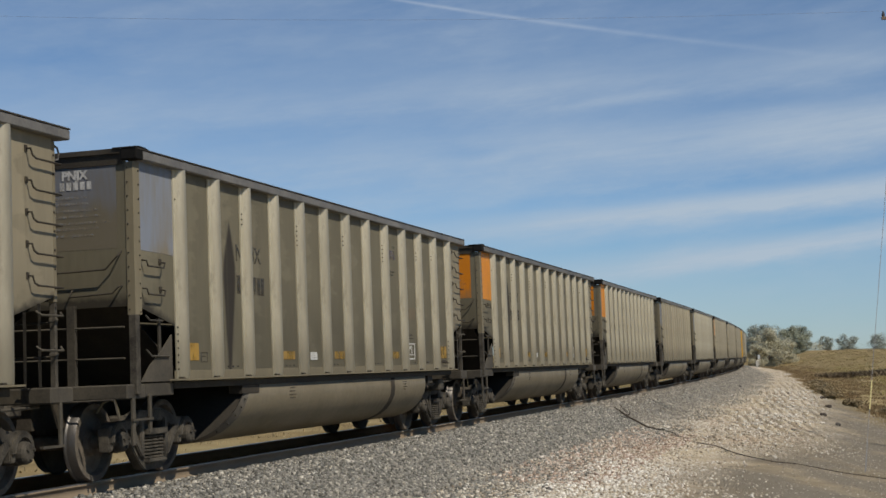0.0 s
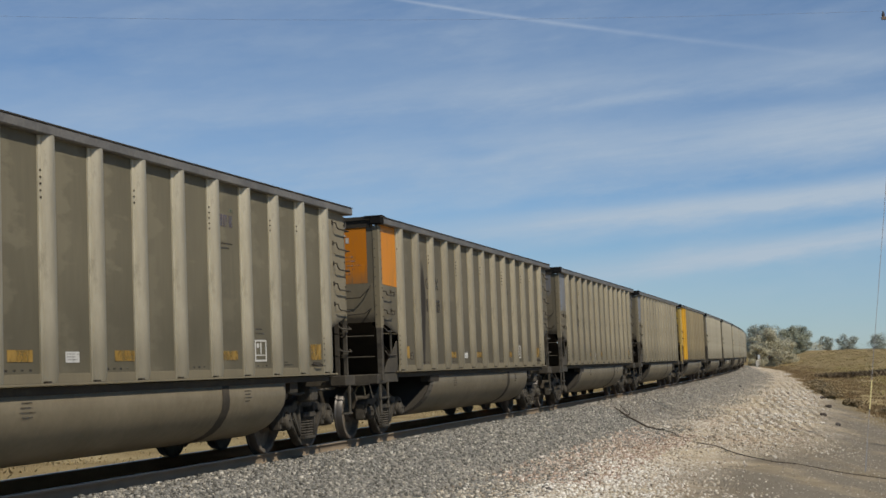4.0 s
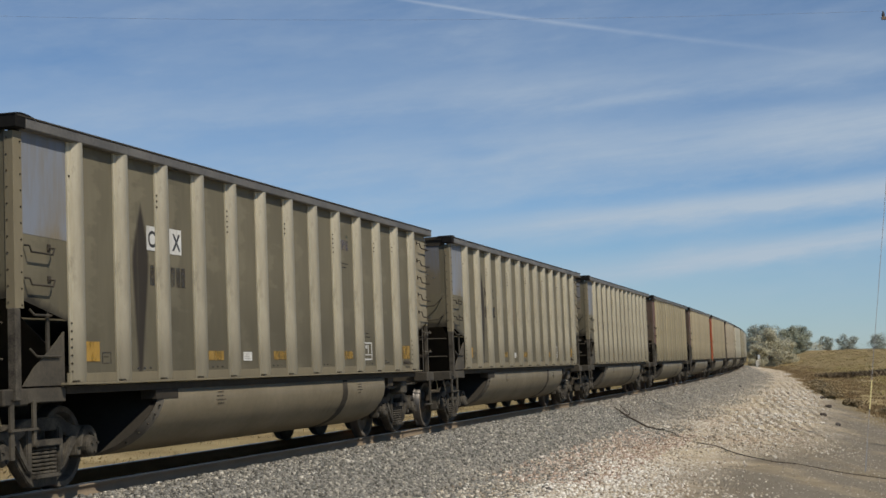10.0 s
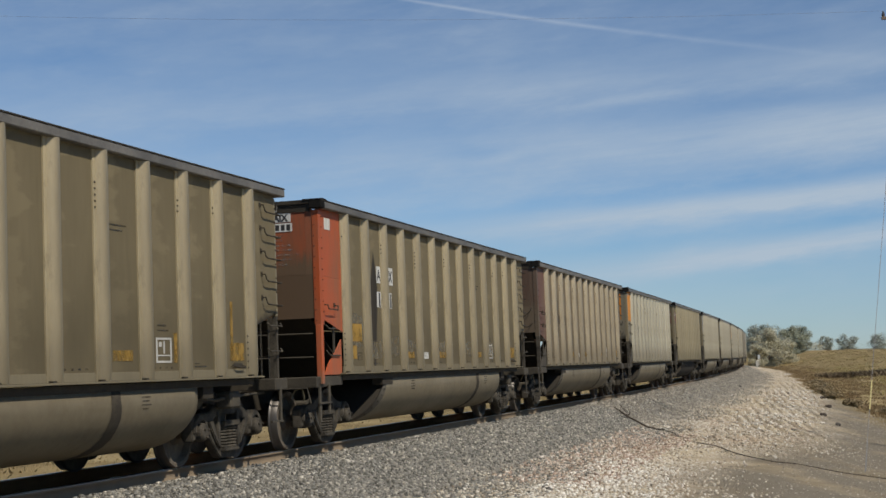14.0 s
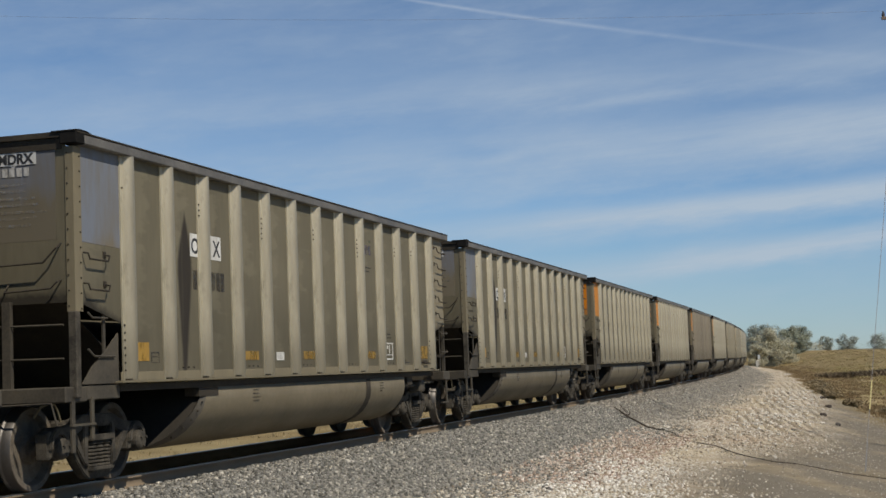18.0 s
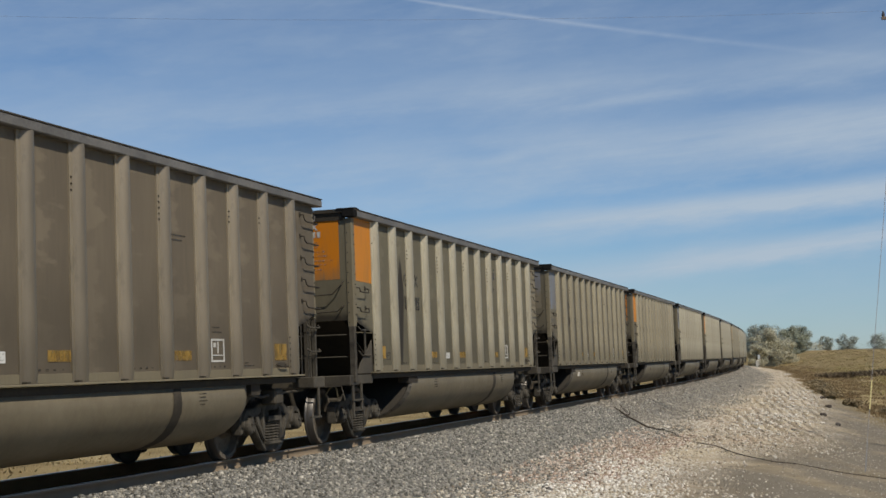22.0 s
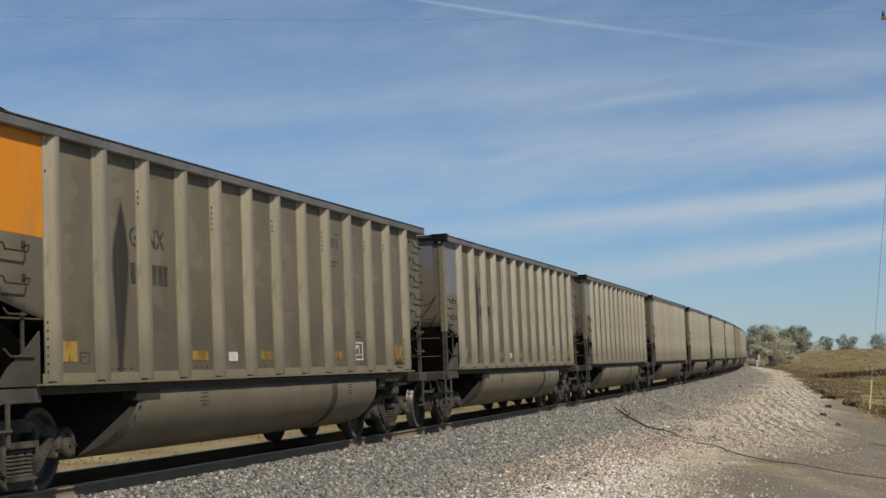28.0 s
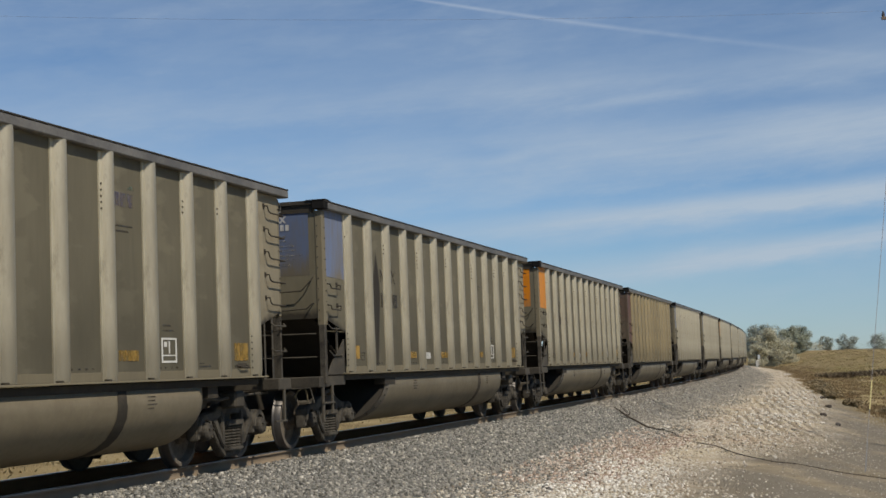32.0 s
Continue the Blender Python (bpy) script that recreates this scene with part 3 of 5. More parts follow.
COAL_BLACK = worn("coal_black_cap", (0.010, 0.010, 0.010), (0.022, 0.020, 0.017), 0.3, 0.9, 0.0, 3.0, False, gloss=0.08)
BLACK = plain("black_marking", (0.03, 0.03, 0.03), 0.6)
FADED = flaking("faded_lettering", (0.045, 0.041, 0.036), 0.62, (0.075, 0.066, 0.05))

RIB_X = [-6.09 + 1.022 * k for k in range(13)]


def rib_mesh():
    """A pressed rib with a slanting foot and a nose that meets the top chord."""
    out = [(-0.165, 0.0), (-0.165, 0.018), (-0.108, 0.02), (-0.092, 0.052), (-0.066, 0.080), (-0.030, 0.096), (0.008, 0.101), (0.044, 0.093), (0.074, 0.072), (0.098, 0.042), (0.115, 0.02), (0.17, 0.018), (0.17, 0.0)]
    bm = bmesh.new()
    levels = ((1.165, 0.86), (1.25, 1.0), (3.55, 1.0), (3.735, 1.0))
    rings = [[bm.verts.new((x, -y * k, z)) for x, y in out] for z, k in levels]
    n = len(out)
    for a, b in zip(rings, rings[1:]):
        for i in range(n):
            bm.faces.new((a[i], a[(i + 1) % n], b[(i + 1) % n], b[i]))
    bm.faces.new(list(reversed(rings[0])))
    bm.faces.new(rings[-1])
    bmesh.ops.recalc_face_normals(bm, faces=bm.faces[:])
    # the nose is rolled round, its flanges stay flat
    for f in bm.faces:
        xs = [v.co.x for v in f.verts]
        f.smooth = len(f.verts) == 4 and min(xs) > -0.11 and max(xs) < 0.12
    for e in bm.edges:
        if len({f.smooth for f in e.link_faces}) > 1:
            e.smooth = False
    return mesh_of(bm, RIB)


RIB_ME = rib_mesh()


def bolts(points, r=0.013, depth=0.012, material=None):
    """A row of bolt heads on a side, as one mesh."""
    bm = bmesh.new()
    for x, y, z in points:
        lathe([(0, r), (-depth * 0.7, r), (-depth, r * 0.6)], "y", 6, bm, (x, y, z))
    return mesh_of(bm, material or DARK)


def grab(points, r=0.011):
    return tube(points, r, 6)


def side_frame_mesh():
    """The cast side frame of a bogie with its two openings, centred on the bolster."""
    bm = bmesh.new()
    y0, y1 = -1.14, -0.99
    prism([(-1.08, 0.56), (-0.98, 0.66), (-0.62, 0.70), (-0.34, 0.80), (0.34, 0.80), (0.62, 0.70), (0.98, 0.66), (1.08, 0.56), (0.72, 0.54), (0.50, 0.58), (0.30, 0.66), (-0.30, 0.66), (-0.50, 0.58), (-0.72, 0.54)], "y", y0, y1, bm)
    prism([(-0.74, 0.56), (-0.52, 0.58), (-0.20, 0.24), (0.20, 0.24), (0.52, 0.58), (0.74, 0.56), (0.32, 0.14), (0.22, 0.08), (-0.22, 0.08), (-0.32, 0.14)], "y", y0 + 0.01, y1 - 0.01, bm)
    for sx in (-1, 1):
        prism([(sx * 0.27, 0.20), (sx * 0.36, 0.26), (sx * 0.36, 0.70), (sx * 0.26, 0.70)], "y", y0 - 0.02, y1, bm)
        prism([(sx * 1.10, 0.34), (sx * 1.12, 0.62), (sx * 1.0, 0.66), (sx * 0.99, 0.52), (sx * 1.02, 0.36)], "y", y0, y1, bm)
        prism([(sx * 0.68, 0.36), (sx * 0.66, 0.60), (sx * 0.80, 0.60), (sx * 0.77, 0.36)], "y", y0, y1, bm)
        # rounded hood over the bearing, and the wing beside the springs
        hood = [(sx * (0.89 + 0.205 * math.cos(a)), 0.475 + 0.215 * math.sin(a)) for a in np.linspace(-0.15, math.pi + 0.15, 11)]
        hood += [(sx * (0.89 + 0.135 * math.cos(a)), 0.475 + 0.135 * math.sin(a)) for a in np.linspace(math.pi + 0.1, -0.1, 9)]
        prism(hood, "y", y0 - 0.035, y1 + 0.02, bm)
        prism([(sx * 0.52, 0.60), (sx * 0.66, 0.585), (sx * 0.38, 0.26), (sx * 0.29, 0.22)], "y", y0 - 0.03, y0 + 0.06, bm)
    # ends of the bolster over the springs
    box(-0.26, 0.26, y0 - 0.07, y1, 0.50, 0.575, 0, bm)
    box(-0.24, 0.24, y0 - 0.065, y1, 0.165, 0.215, 0, bm)
    sharp = [e for e in bm.edges if len(e.link_faces) == 2 and e.calc_face_angle(0) > 0.5]
    bmesh.ops.bevel(bm, geom=sharp, offset=0.012, segments=2, affect="EDGES", clamp_overlap=True)
    return mesh_of(bm, CAST)


def spring_mesh():
    """A nest of coil springs under the bolster end."""
    bm = bmesh.new()
    for cx in (-0.16, 0.0, 0.16):
        prof = [(0.20, 0.055)]
        for k in range(7):
            z = 0.216 + 0.041 * k
            prof += [(z, 0.066), (z + 0.007, 0.080), (z + 0.020, 0.080), (z + 0.027, 0.066), (z + 0.032, 0.046)]
        prof.append((0.51, 0.055))
        lathe(prof, "z", 12, bm, (cx, -1.105, 0))
    return mesh_of(bm, CAST)


def bearing_mesh():
    bm = lathe([(-0.93, 0.130), (-1.12, 0.130), (-1.135, 0.122), (-1.20, 0.118), (-1.225, 0.10), (-1.235, 0.085), (-1.245, 0.04)], "y", 16)
    for k in range(3):
        a = 2.1 * k + 0.5
        lathe([(-1.21, 0.018), (-1.24, 0.018)], "y", 6, bm, (0.065 * math.cos(a), -0.02, 0.065 * math.sin(a)))
    return mesh_of(bm, CAST)


def wheelset_meshes():
    """Axle with two dished wheels, and the two bright treads."""
    prof = [(-0.95, 0.07), (-0.82, 0.08), (-0.818, 0.14), (-0.80, 0.15), (-0.765, 0.16), (-0.735, 0.30), (-0.745, 0.365), (-0.822, 0.383), (-0.832, 0.390), (-0.832, 0.445), (-0.826, 0.4515), (-0.70, 0.452), (-0.70, 0.39), (-0.71, 0.3), (-0.68, 0.15), (-0.64, 0.14), (-0.62, 0.088)]
    body = lathe(prof + [(-a, r) for a, r in reversed(prof)], "y", 40)
    treads = []
    for sx in (-1, 1):
        p = [(sx * 0.829, 0.4525), (sx * 0.826, 0.457), (sx * 0.73, 0.462), (sx * 0.715, 0.470), (sx * 0.705, 0.484), (sx * 0.690, 0.484), (sx * 0.688, 0.4525)]
        treads.append(mesh_of(lathe(p, "y", 40, capped=False), TREAD, True))
    return mesh_of(body, WHEELM, False), treads


SIDE_FRAME, SPRINGS, BEARING = side_frame_mesh(), spring_mesh(), bearing_mesh()
WHEEL_BODY, WHEEL_TREADS = wheelset_meshes()
for _p in WHEEL_BODY.polygons:
    _p.use_smooth = True
WHEEL_BODY.set_sharp_from_angle(angle=radians(32))


def tub_mesh(piece):
    """The rounded belly between the bogies, its ends cut back."""
    out = [(-1.488, 1.044), (-1.488, 0.86), (-1.465, 0.74), (-1.40, 0.62), (-1.31, 0.51), (-1.19, 0.42), (-1.03, 0.35), (-0.84, 0.30), (-0.60, 0.29)]
    out = out + [(-y, z) for y, z in reversed(out)]
    bm = bmesh.new()
    n = len(out)

    def ring(x, lean, wide, lift=0.0):
        return [bm.verts.new((x + lean * (1.02 - z) / 0.73, y * wide, z + lift * max(0.0, 1 - (z - 0.3) / 0.5))) for y, z in out]

    def skin(*rings):
        for a, b in zip(rings, rings[1:]):
            for i in range(n):
                bm.faces.new((a[i], a[(i + 1) % n], b[(i + 1) % n], b[i])).smooth = True
    if piece == "belly":
        skin(ring(-3.97, -0.43, 1.0), ring(2.50, 0, 1.0), ring(4.42, 0.0, 1.0), ring(4.62, 0.0, 0.965, 0.06), ring(4.74, 0.0, 0.88, 0.13))
        bm.verts.ensure_lookup_table()
        bm.faces.new([bm.verts[len(bm.verts) - 1 - i] for i in range(n)])
    elif piece == "seam":
        skin(ring(2.29, 0.04, 1.004, -0.004), ring(2.50, 0.12, 1.004, -0.004))
    elif piece == "end":
        skin(ring(-4.07, -0.72, 0.985), ring(-3.972, -0.432, 1.003))
    if piece == "front":
        ring(-4.06, -0.70, 0.975)
        bm.verts.ensure_lookup_table()
        bm.faces.new([bm.verts[i] for i in range(n)])
    bmesh.ops.recalc_face_normals(bm, faces=bm.faces[:])
    return mesh_of(bm, {"belly": TUBM, "seam": DARK, "end": FLANGE, "front": NEAR_BLACK}[piece])


TUB_SEAM, TUB_END, TUB_FRONT = tub_mesh("seam"), tub_mesh("end"), tub_mesh("front")
TUB_ME = tub_mesh("belly")
BODY_TONES = {
    "dust": (SHEET, RIB),
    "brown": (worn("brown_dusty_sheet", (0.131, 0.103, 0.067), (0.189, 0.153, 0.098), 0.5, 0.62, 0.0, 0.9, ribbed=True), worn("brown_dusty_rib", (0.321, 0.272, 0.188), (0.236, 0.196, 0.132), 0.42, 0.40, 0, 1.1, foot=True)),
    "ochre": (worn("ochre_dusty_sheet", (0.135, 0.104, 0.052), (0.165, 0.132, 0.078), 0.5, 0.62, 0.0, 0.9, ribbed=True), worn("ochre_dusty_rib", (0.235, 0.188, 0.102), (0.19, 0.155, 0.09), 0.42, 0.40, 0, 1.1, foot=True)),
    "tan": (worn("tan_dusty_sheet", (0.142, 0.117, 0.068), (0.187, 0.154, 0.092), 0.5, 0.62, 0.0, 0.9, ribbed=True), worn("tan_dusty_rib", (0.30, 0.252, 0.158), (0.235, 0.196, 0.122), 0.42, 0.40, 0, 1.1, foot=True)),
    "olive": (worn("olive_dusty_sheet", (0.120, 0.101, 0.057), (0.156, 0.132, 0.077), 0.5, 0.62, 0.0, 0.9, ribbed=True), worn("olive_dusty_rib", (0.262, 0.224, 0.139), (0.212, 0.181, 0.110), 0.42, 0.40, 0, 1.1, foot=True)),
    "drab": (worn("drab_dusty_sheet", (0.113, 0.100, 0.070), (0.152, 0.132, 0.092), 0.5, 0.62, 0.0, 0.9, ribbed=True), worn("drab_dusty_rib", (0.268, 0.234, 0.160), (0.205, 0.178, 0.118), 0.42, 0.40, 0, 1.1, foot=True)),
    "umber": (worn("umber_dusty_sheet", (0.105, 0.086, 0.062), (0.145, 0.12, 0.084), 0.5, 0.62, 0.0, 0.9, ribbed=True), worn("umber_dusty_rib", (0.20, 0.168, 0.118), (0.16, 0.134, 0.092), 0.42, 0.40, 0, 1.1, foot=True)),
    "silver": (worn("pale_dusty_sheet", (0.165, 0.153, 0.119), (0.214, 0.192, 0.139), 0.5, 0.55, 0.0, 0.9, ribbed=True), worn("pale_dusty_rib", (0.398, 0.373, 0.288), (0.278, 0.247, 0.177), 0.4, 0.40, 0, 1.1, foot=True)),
}
FULL = ("yellow", "maroon", "red")
RAILS_R = 0.013


def plate(x0, x1, z0, z1, lift=0.0):
    return box(x0, x1, -1.508 - lift, -1.5025 - lift, z0, z1)


add_part = part


def letters(text, height, material):
    """Block letters as a thin mesh that faces the camera's side of a wagon."""
    cu = bpy.data.curves.new("letters", "FONT")
    cu.body, cu.size, cu.extrude, cu.offset = text, height, 0.002, 0.006
    tmp = bpy.data.objects.new("letters", cu)
    me = bpy.data.meshes.new_from_object(tmp)
    me.materials.append(material)
    bpy.data.objects.remove(tmp)
    return me


WORDS = {}


def word(text, x, z, height, material, owner, name="letter", at=None):
    key = (text, height, material.name, at is None)
    if key not in WORDS:
        WORDS[key] = letters(text, height, material)
        if at is not None:
            # set flush to the right
            me = WORDS[key]
            me.transform(Matrix.Translation((-max(v.co.x for v in me.vertices), 0, 0)))
    add_part(name, WORDS[key], None, owner, at=at if at is not None else pose(x, -1.507, z, 90, 0, 0))


FAR_PLATES = {"side_sheet", "painted_panel", "corner_panel", "gusset", "top_chord", "chord_lip", "corner_cap", "cap_hump", "bottom_flange", "toe_strip", "side_sill",
              "corner_post", "corner_leg", "end_sheet", "end_panel", "end_edge", "end_chord", "paint_band"}

def far_side(joined, turn, w):
    """One mesh of all the plates of the side that is turned away, each with its own paint."""
    out, mats = bmesh.new(), []
    for bm, material in joined:
        if material not in mats:
            mats.append(material)
        tmp = mesh_of(bm, None)
        n = len(out.faces)
        out.from_mesh(tmp)
        out.faces.ensure_lookup_table()
        for k in range(n, len(out.faces)):
            out.faces[k].material_index = mats.index(material)
        bpy.data.meshes.remove(tmp)
    me = bpy.data.meshes.new("far_side")
    out.to_mesh(me)
    out.free()
    for m in mats:
        me.materials.append(m)
    tagged(add_part("far_side", me, None, w, at=turn), kind="stuff")


def build_wagon(scheme, tone):
    """A bathtub coal wagon; the leading end lies at -x, the side towards the camera at -y."""
    paint = PAINT[scheme] if scheme != "band" else BODY_TONES[tone][0]
    sheet, ribm = BODY_TONES[tone]
    w = new("coal_wagon")
    turn = pose(0, 0, 0, 0, 0, 180)
    joined = []

    def part(name, bm, material, parent, label="", at=None, smooth=False):
        """As above; the plates of the side that is turned away are gathered into one mesh."""
        if at is turn and name in FAR_PLATES:
            joined.append((bm, material))
            return None
        return add_part(name, bm, material, parent, label, at, smooth)
    full = scheme in FULL
    rib_me = RIB_ME.copy()
    rib_me.materials[0] = ribm
    rib_paint = RIB_ME.copy()
    rib_paint.materials[0] = GOLD_RIB if scheme == "yellow" else paint
    for flip in (0, 1):
        m = turn if flip else None
        split = 6.2 - 1.022 if scheme == "yellow" else 6.2
        part("side_sheet", box(-split, 6.2, -1.502, -1.49, 1.15, 3.74), sheet, w, at=m)
        if scheme == "yellow":
            part("painted_panel", box(-6.2, -split, -1.502, -1.49, 1.15, 3.74), paint, w, at=m)
        part("corner_panel", prism([(6.2, 1.80), (7.14, 2.06), (7.14, 3.74), (6.2, 3.74)], "y", -1.502, -1.49), PALE_DUST if tone == "dust" else sheet, w, at=m)
        part("corner_panel", prism([(-6.2, 1.80), (-6.2, 2.66), (-7.29, 2.68), (-7.29, 2.04)], "y", -1.502, -1.49), paint if full else sheet, w, at=m)
        part("painted_panel", prism([(-6.2, 2.662), (-6.2, 3.74), (-7.152, 3.74), (-7.152, 2.682)], "y", -1.503, -1.491), paint, w, at=m)
        part("gusset", prism([(-7.15, 1.14), (-6.34, 1.14), (-6.34, 1.70), (-6.40, 1.66), (-6.63, 1.50), (-6.93, 1.33)], "y", -1.502, -1.485), {"yellow": GRIMY_BROWN, "red": paint}.get(scheme, FRAME), w, at=m)
        if not flip:
            for k, x in enumerate(RIB_X):
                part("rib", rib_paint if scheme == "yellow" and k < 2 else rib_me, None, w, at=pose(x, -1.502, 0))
        else:
            bm = bmesh.new()
            for x in RIB_X:
                bm.from_mesh(rib_me)
                bmesh.ops.translate(bm, vec=(x, -1.502, 0), verts=bm.verts[-len(rib_me.vertices):])
            tagged(part("far_ribs", bm, ribm, w, at=m), kind="stuff")
        part("top_chord", box(-7.188, 7.345, -1.605, -1.40, 3.725, 3.835, 0.012), CHORD, w, at=m)
        part("chord_lip", box(-7.345, 7.345, -1.61, -1.40, 3.836, 3.852), DARK, w, at=m)
        part("corner_cap", box(-7.372, -7.19, -1.607, -1.40, 3.722, 3.86, 0.008), COAL_BLACK, w, at=m)
        hump = prism([(-7.38, 3.853), (-7.36, 3.870), (-7.27, 3.880), (-7.14, 3.876), (-7.00, 3.854)], "y", -1.60, -1.30)
        part("cap_hump", hump, COAL_BLACK, w, at=m)
        part("bottom_flange", box(-6.42, 6.42, -1.60, -1.49, 1.138, 1.162, 0.005), POSTM, w, at=m)
        part("toe_strip", box(-6.3, 6.3, -1.514, -1.5025, 1.163, 1.262, 0.003), POSTM, w, at=m)
        part("side_sill", box(-6.3, 6.3, -1.495, -1.35, 1.045, 1.134, 0.008), DARK, w, at=m)
        post = prism([(-7.316, -1.425), (-7.316, -1.53), (-7.155, -1.53), (-7.155, -1.518), (-7.29, -1.518), (-7.29, -1.425)], "z", 1.92, 3.70)
        bmesh.ops.bevel(post, geom=[e for e in post.edges if abs(e.verts[0].co.z - e.verts[1].co.z) > 1], offset=0.004, segments=1, affect="EDGES")
        part("corner_post", post, paint if scheme in ("yellow", "red") else END_PAINT["maroon"] if scheme == "maroon" else POSTM, w, at=m)
        part("corner_leg", box(-7.325, -7.225, -1.535, -1.44, 1.0, 1.918, 0.008), paint if scheme in ("yellow", "red") else CAST, w, at=m)
        part("corner_post", box(7.145, 7.21, -1.50, -1.42, 2.00, 3.70, 0.01), POSTM, w, at=m)
        trailing = box(7.155, 7.205, -1.495, -1.43, 1.0, 1.998, 0.006)
        for z in (1.46, 1.82):
            box(7.148, 7.212, -1.502, -1.424, z - 0.02, z + 0.02, 0.004, trailing)
        part("corner_leg", trailing, CAST, w, at=m)
        part("end_sheet", box(-7.305, -7.285, -1.43, 1.43, 2.02, 2.70), END_PAINT.get(scheme, paint) if full and not flip else sheet, w, at=m)
        part("end_panel", box(-7.3068, -7.287, -1.308, 1.308, 2.70, 3.74), END_PAINT.get(scheme, paint) if not flip else sheet, w, at=m)
        for y in (-1.43, 1.31):
            part("end_edge", box(-7.306, -7.287, y, y + 0.12, 2.70, 3.74), END_PAINT[scheme] if full else sheet, w, at=m)
        if scheme == "band":
            part("paint_band", box(-7.16, -6.27, -1.5075, -1.5035, 2.87, 3.43), PAINT["maroon"], w, at=m)
        if scheme == "band" and not flip:
            word("ROTARY END", 0, 0, 0.088, LETTER, w, "panel_lettering", pose(-6.44, -1.5095, 3.26, 90, 0, 0))
            part("paint_band", box(-7.318, -7.312, -1.39, 1.39, 2.87, 3.43), PAINT["maroon"], w)
        part("end_chord", prism([(-7.36, 3.858), (-7.36, 3.80), (-7.335, 3.795), (-7.322, 3.675), (-7.25, 3.675), (-7.21, 3.858)], "y", -1.395, 1.395), DARK, w, at=m)
        part("slope_sheet", prism([(-7.285, 2.09), (-7.25, 2.07), (-5.36, 1.06), (-5.40, 1.045)], "y", -1.30, 1.30), NEAR_BLACK, w, at=m)
        part("end_sill", box(-7.50, -7.05, -1.50, 1.50, 0.95, 1.12, 0.015), FRAME, w, at=m)
        part("end_side_sill", box(-7.049, -6.3, -1.49, -1.38, 0.97, 1.125, 0.01), FRAME, w, at=m)
        # crossover rails and posts on the open end
        for y in () if scheme == "band" else (-0.72, 0.72):
            part("end_post", box(-7.375, -7.315, y - 0.05, y + 0.05, 1.121, 2.05), FRAME, w, at=m)
        for z in (1.56,) if scheme == "band" else (1.42, 1.78):
            part("end_rail", tube([(-7.355, -1.40, z), (-7.355, 1.40, z + 0.02)], RAILS_R), FRAME, w, at=m)
        if not flip and scheme not in ("band", "red"):
            part("end_grab", grab([(-7.31, -1.36, 2.66), (-7.41, -1.36, 2.60), (-7.41, -1.20, 2.45), (-7.41, 0.1, 2.42), (-7.31, 0.1, 2.42)]), DARK, w, at=m)
            part("end_grab", grab([(-7.31, -1.36, 2.26), (-7.40, -1.36, 2.24), (-7.40, -1.28, 2.17), (-7.40, -0.72, 2.15), (-7.31, -0.72, 2.24)]), DARK, w, at=m)
        if not flip:
            # hand irons beside the leading corner
            for z in (2.17,) if scheme in ("band", "red") else (2.50, 2.17):
                iron = grab([(-7.12, -1.52, z + 0.06), (-7.12, -1.58, z + 0.05), (-7.09, -1.585, z - 0.01), (-6.68, -1.585, z - 0.015), (-6.63, -1.575, z + 0.05), (-6.63, -1.503, z + 0.06)])
                box(-6.66, -6.60, -1.516, -1.503, z + 0.03, z + 0.10, 0.003, iron)
                part("hand_iron", iron, DARK, w, at=m)
            # ladder on the trailing corner
            for k in range(5):
                z = 3.50 - 0.325 * k
                rung = grab([(6.63, -1.502, z + 0.055), (6.63, -1.565, z + 0.05), (6.65, -1.575, z - 0.02), (6.72, -1.575, z - 0.045), (7.20, -1.575, z - 0.05), (7.21, -1.49, z - 0.05)])
                box(6.605, 6.655, -1.514, -1.503, z + 0.02, z + 0.09, 0.003, rung)
                part("ladder_rung", rung, DARK, w, at=m)
            for x, z1 in ((6.86, 1.98), (6.58, 1.90)):
                part("ladder_stile", box(x - 0.03, x + 0.03, -1.49, -1.49, 1.12, z1, 0.006), FRAME, w, at=m)
            for z in (1.50, 1.86):
                part("ladder_rung", grab([(6.78, -1.5, z + 0.04), (6.80, -1.55, z), (7.22, -1.55, z), (7.24, -1.51, z + 0.04)], 0.013), FRAME, w, at=m)
            part("hand_iron", grab([(-6.98, -1.48, 1.92), (-6.95, -1.52, 1.86), (-6.62, -1.52, 1.86)], 0.013), FRAME, w, at=m)
            part("hand_iron", grab([(-6.98, -1.48, 1.52), (-6.92, -1.52, 1.44), (-6.46, -1.52, 1.44)], 0.013), FRAME, w, at=m)
            part("gusset_post", box(-6.66, -6.61, -1.47, -1.49, 1.36, 1.90), FRAME, w, at=m)
            # step under the leading corner
            part("step_hanger", box(-7.38, -7.31, -1.50, -1.47, 0.42, 1.02, 0.004), FRAME, w, at=m)
            part("step_hanger", box(-6.96, -6.90, -1.50, -1.47, 0.55, 1.0, 0.004), FRAME, w, at=m)
            part("step", box(-7.40, -6.90, -1.52, -1.48, 0.70, 0.725), FRAME, w, at=m)
            part("step_hanger", box(7.22, 7.27, -1.50, -1.47, 0.50, 1.0, 0.004), FRAME, w, at=m)
            part("step", box(6.85, 7.27, -1.52, -1.48, 0.50, 0.525), FRAME, w, at=m)
        cp = part("coupler", box(-7.80, -7.45, -0.12, 0.12, 0.78, 0.99, 0.03), CAST, w, at=m)
        part("knuckle", lathe([(0.74, 0.10), (0.77, 0.14), (1.0, 0.14), (1.03, 0.10)], "z", 12, None, (-7.94, -0.02, 0)), CAST, cp)
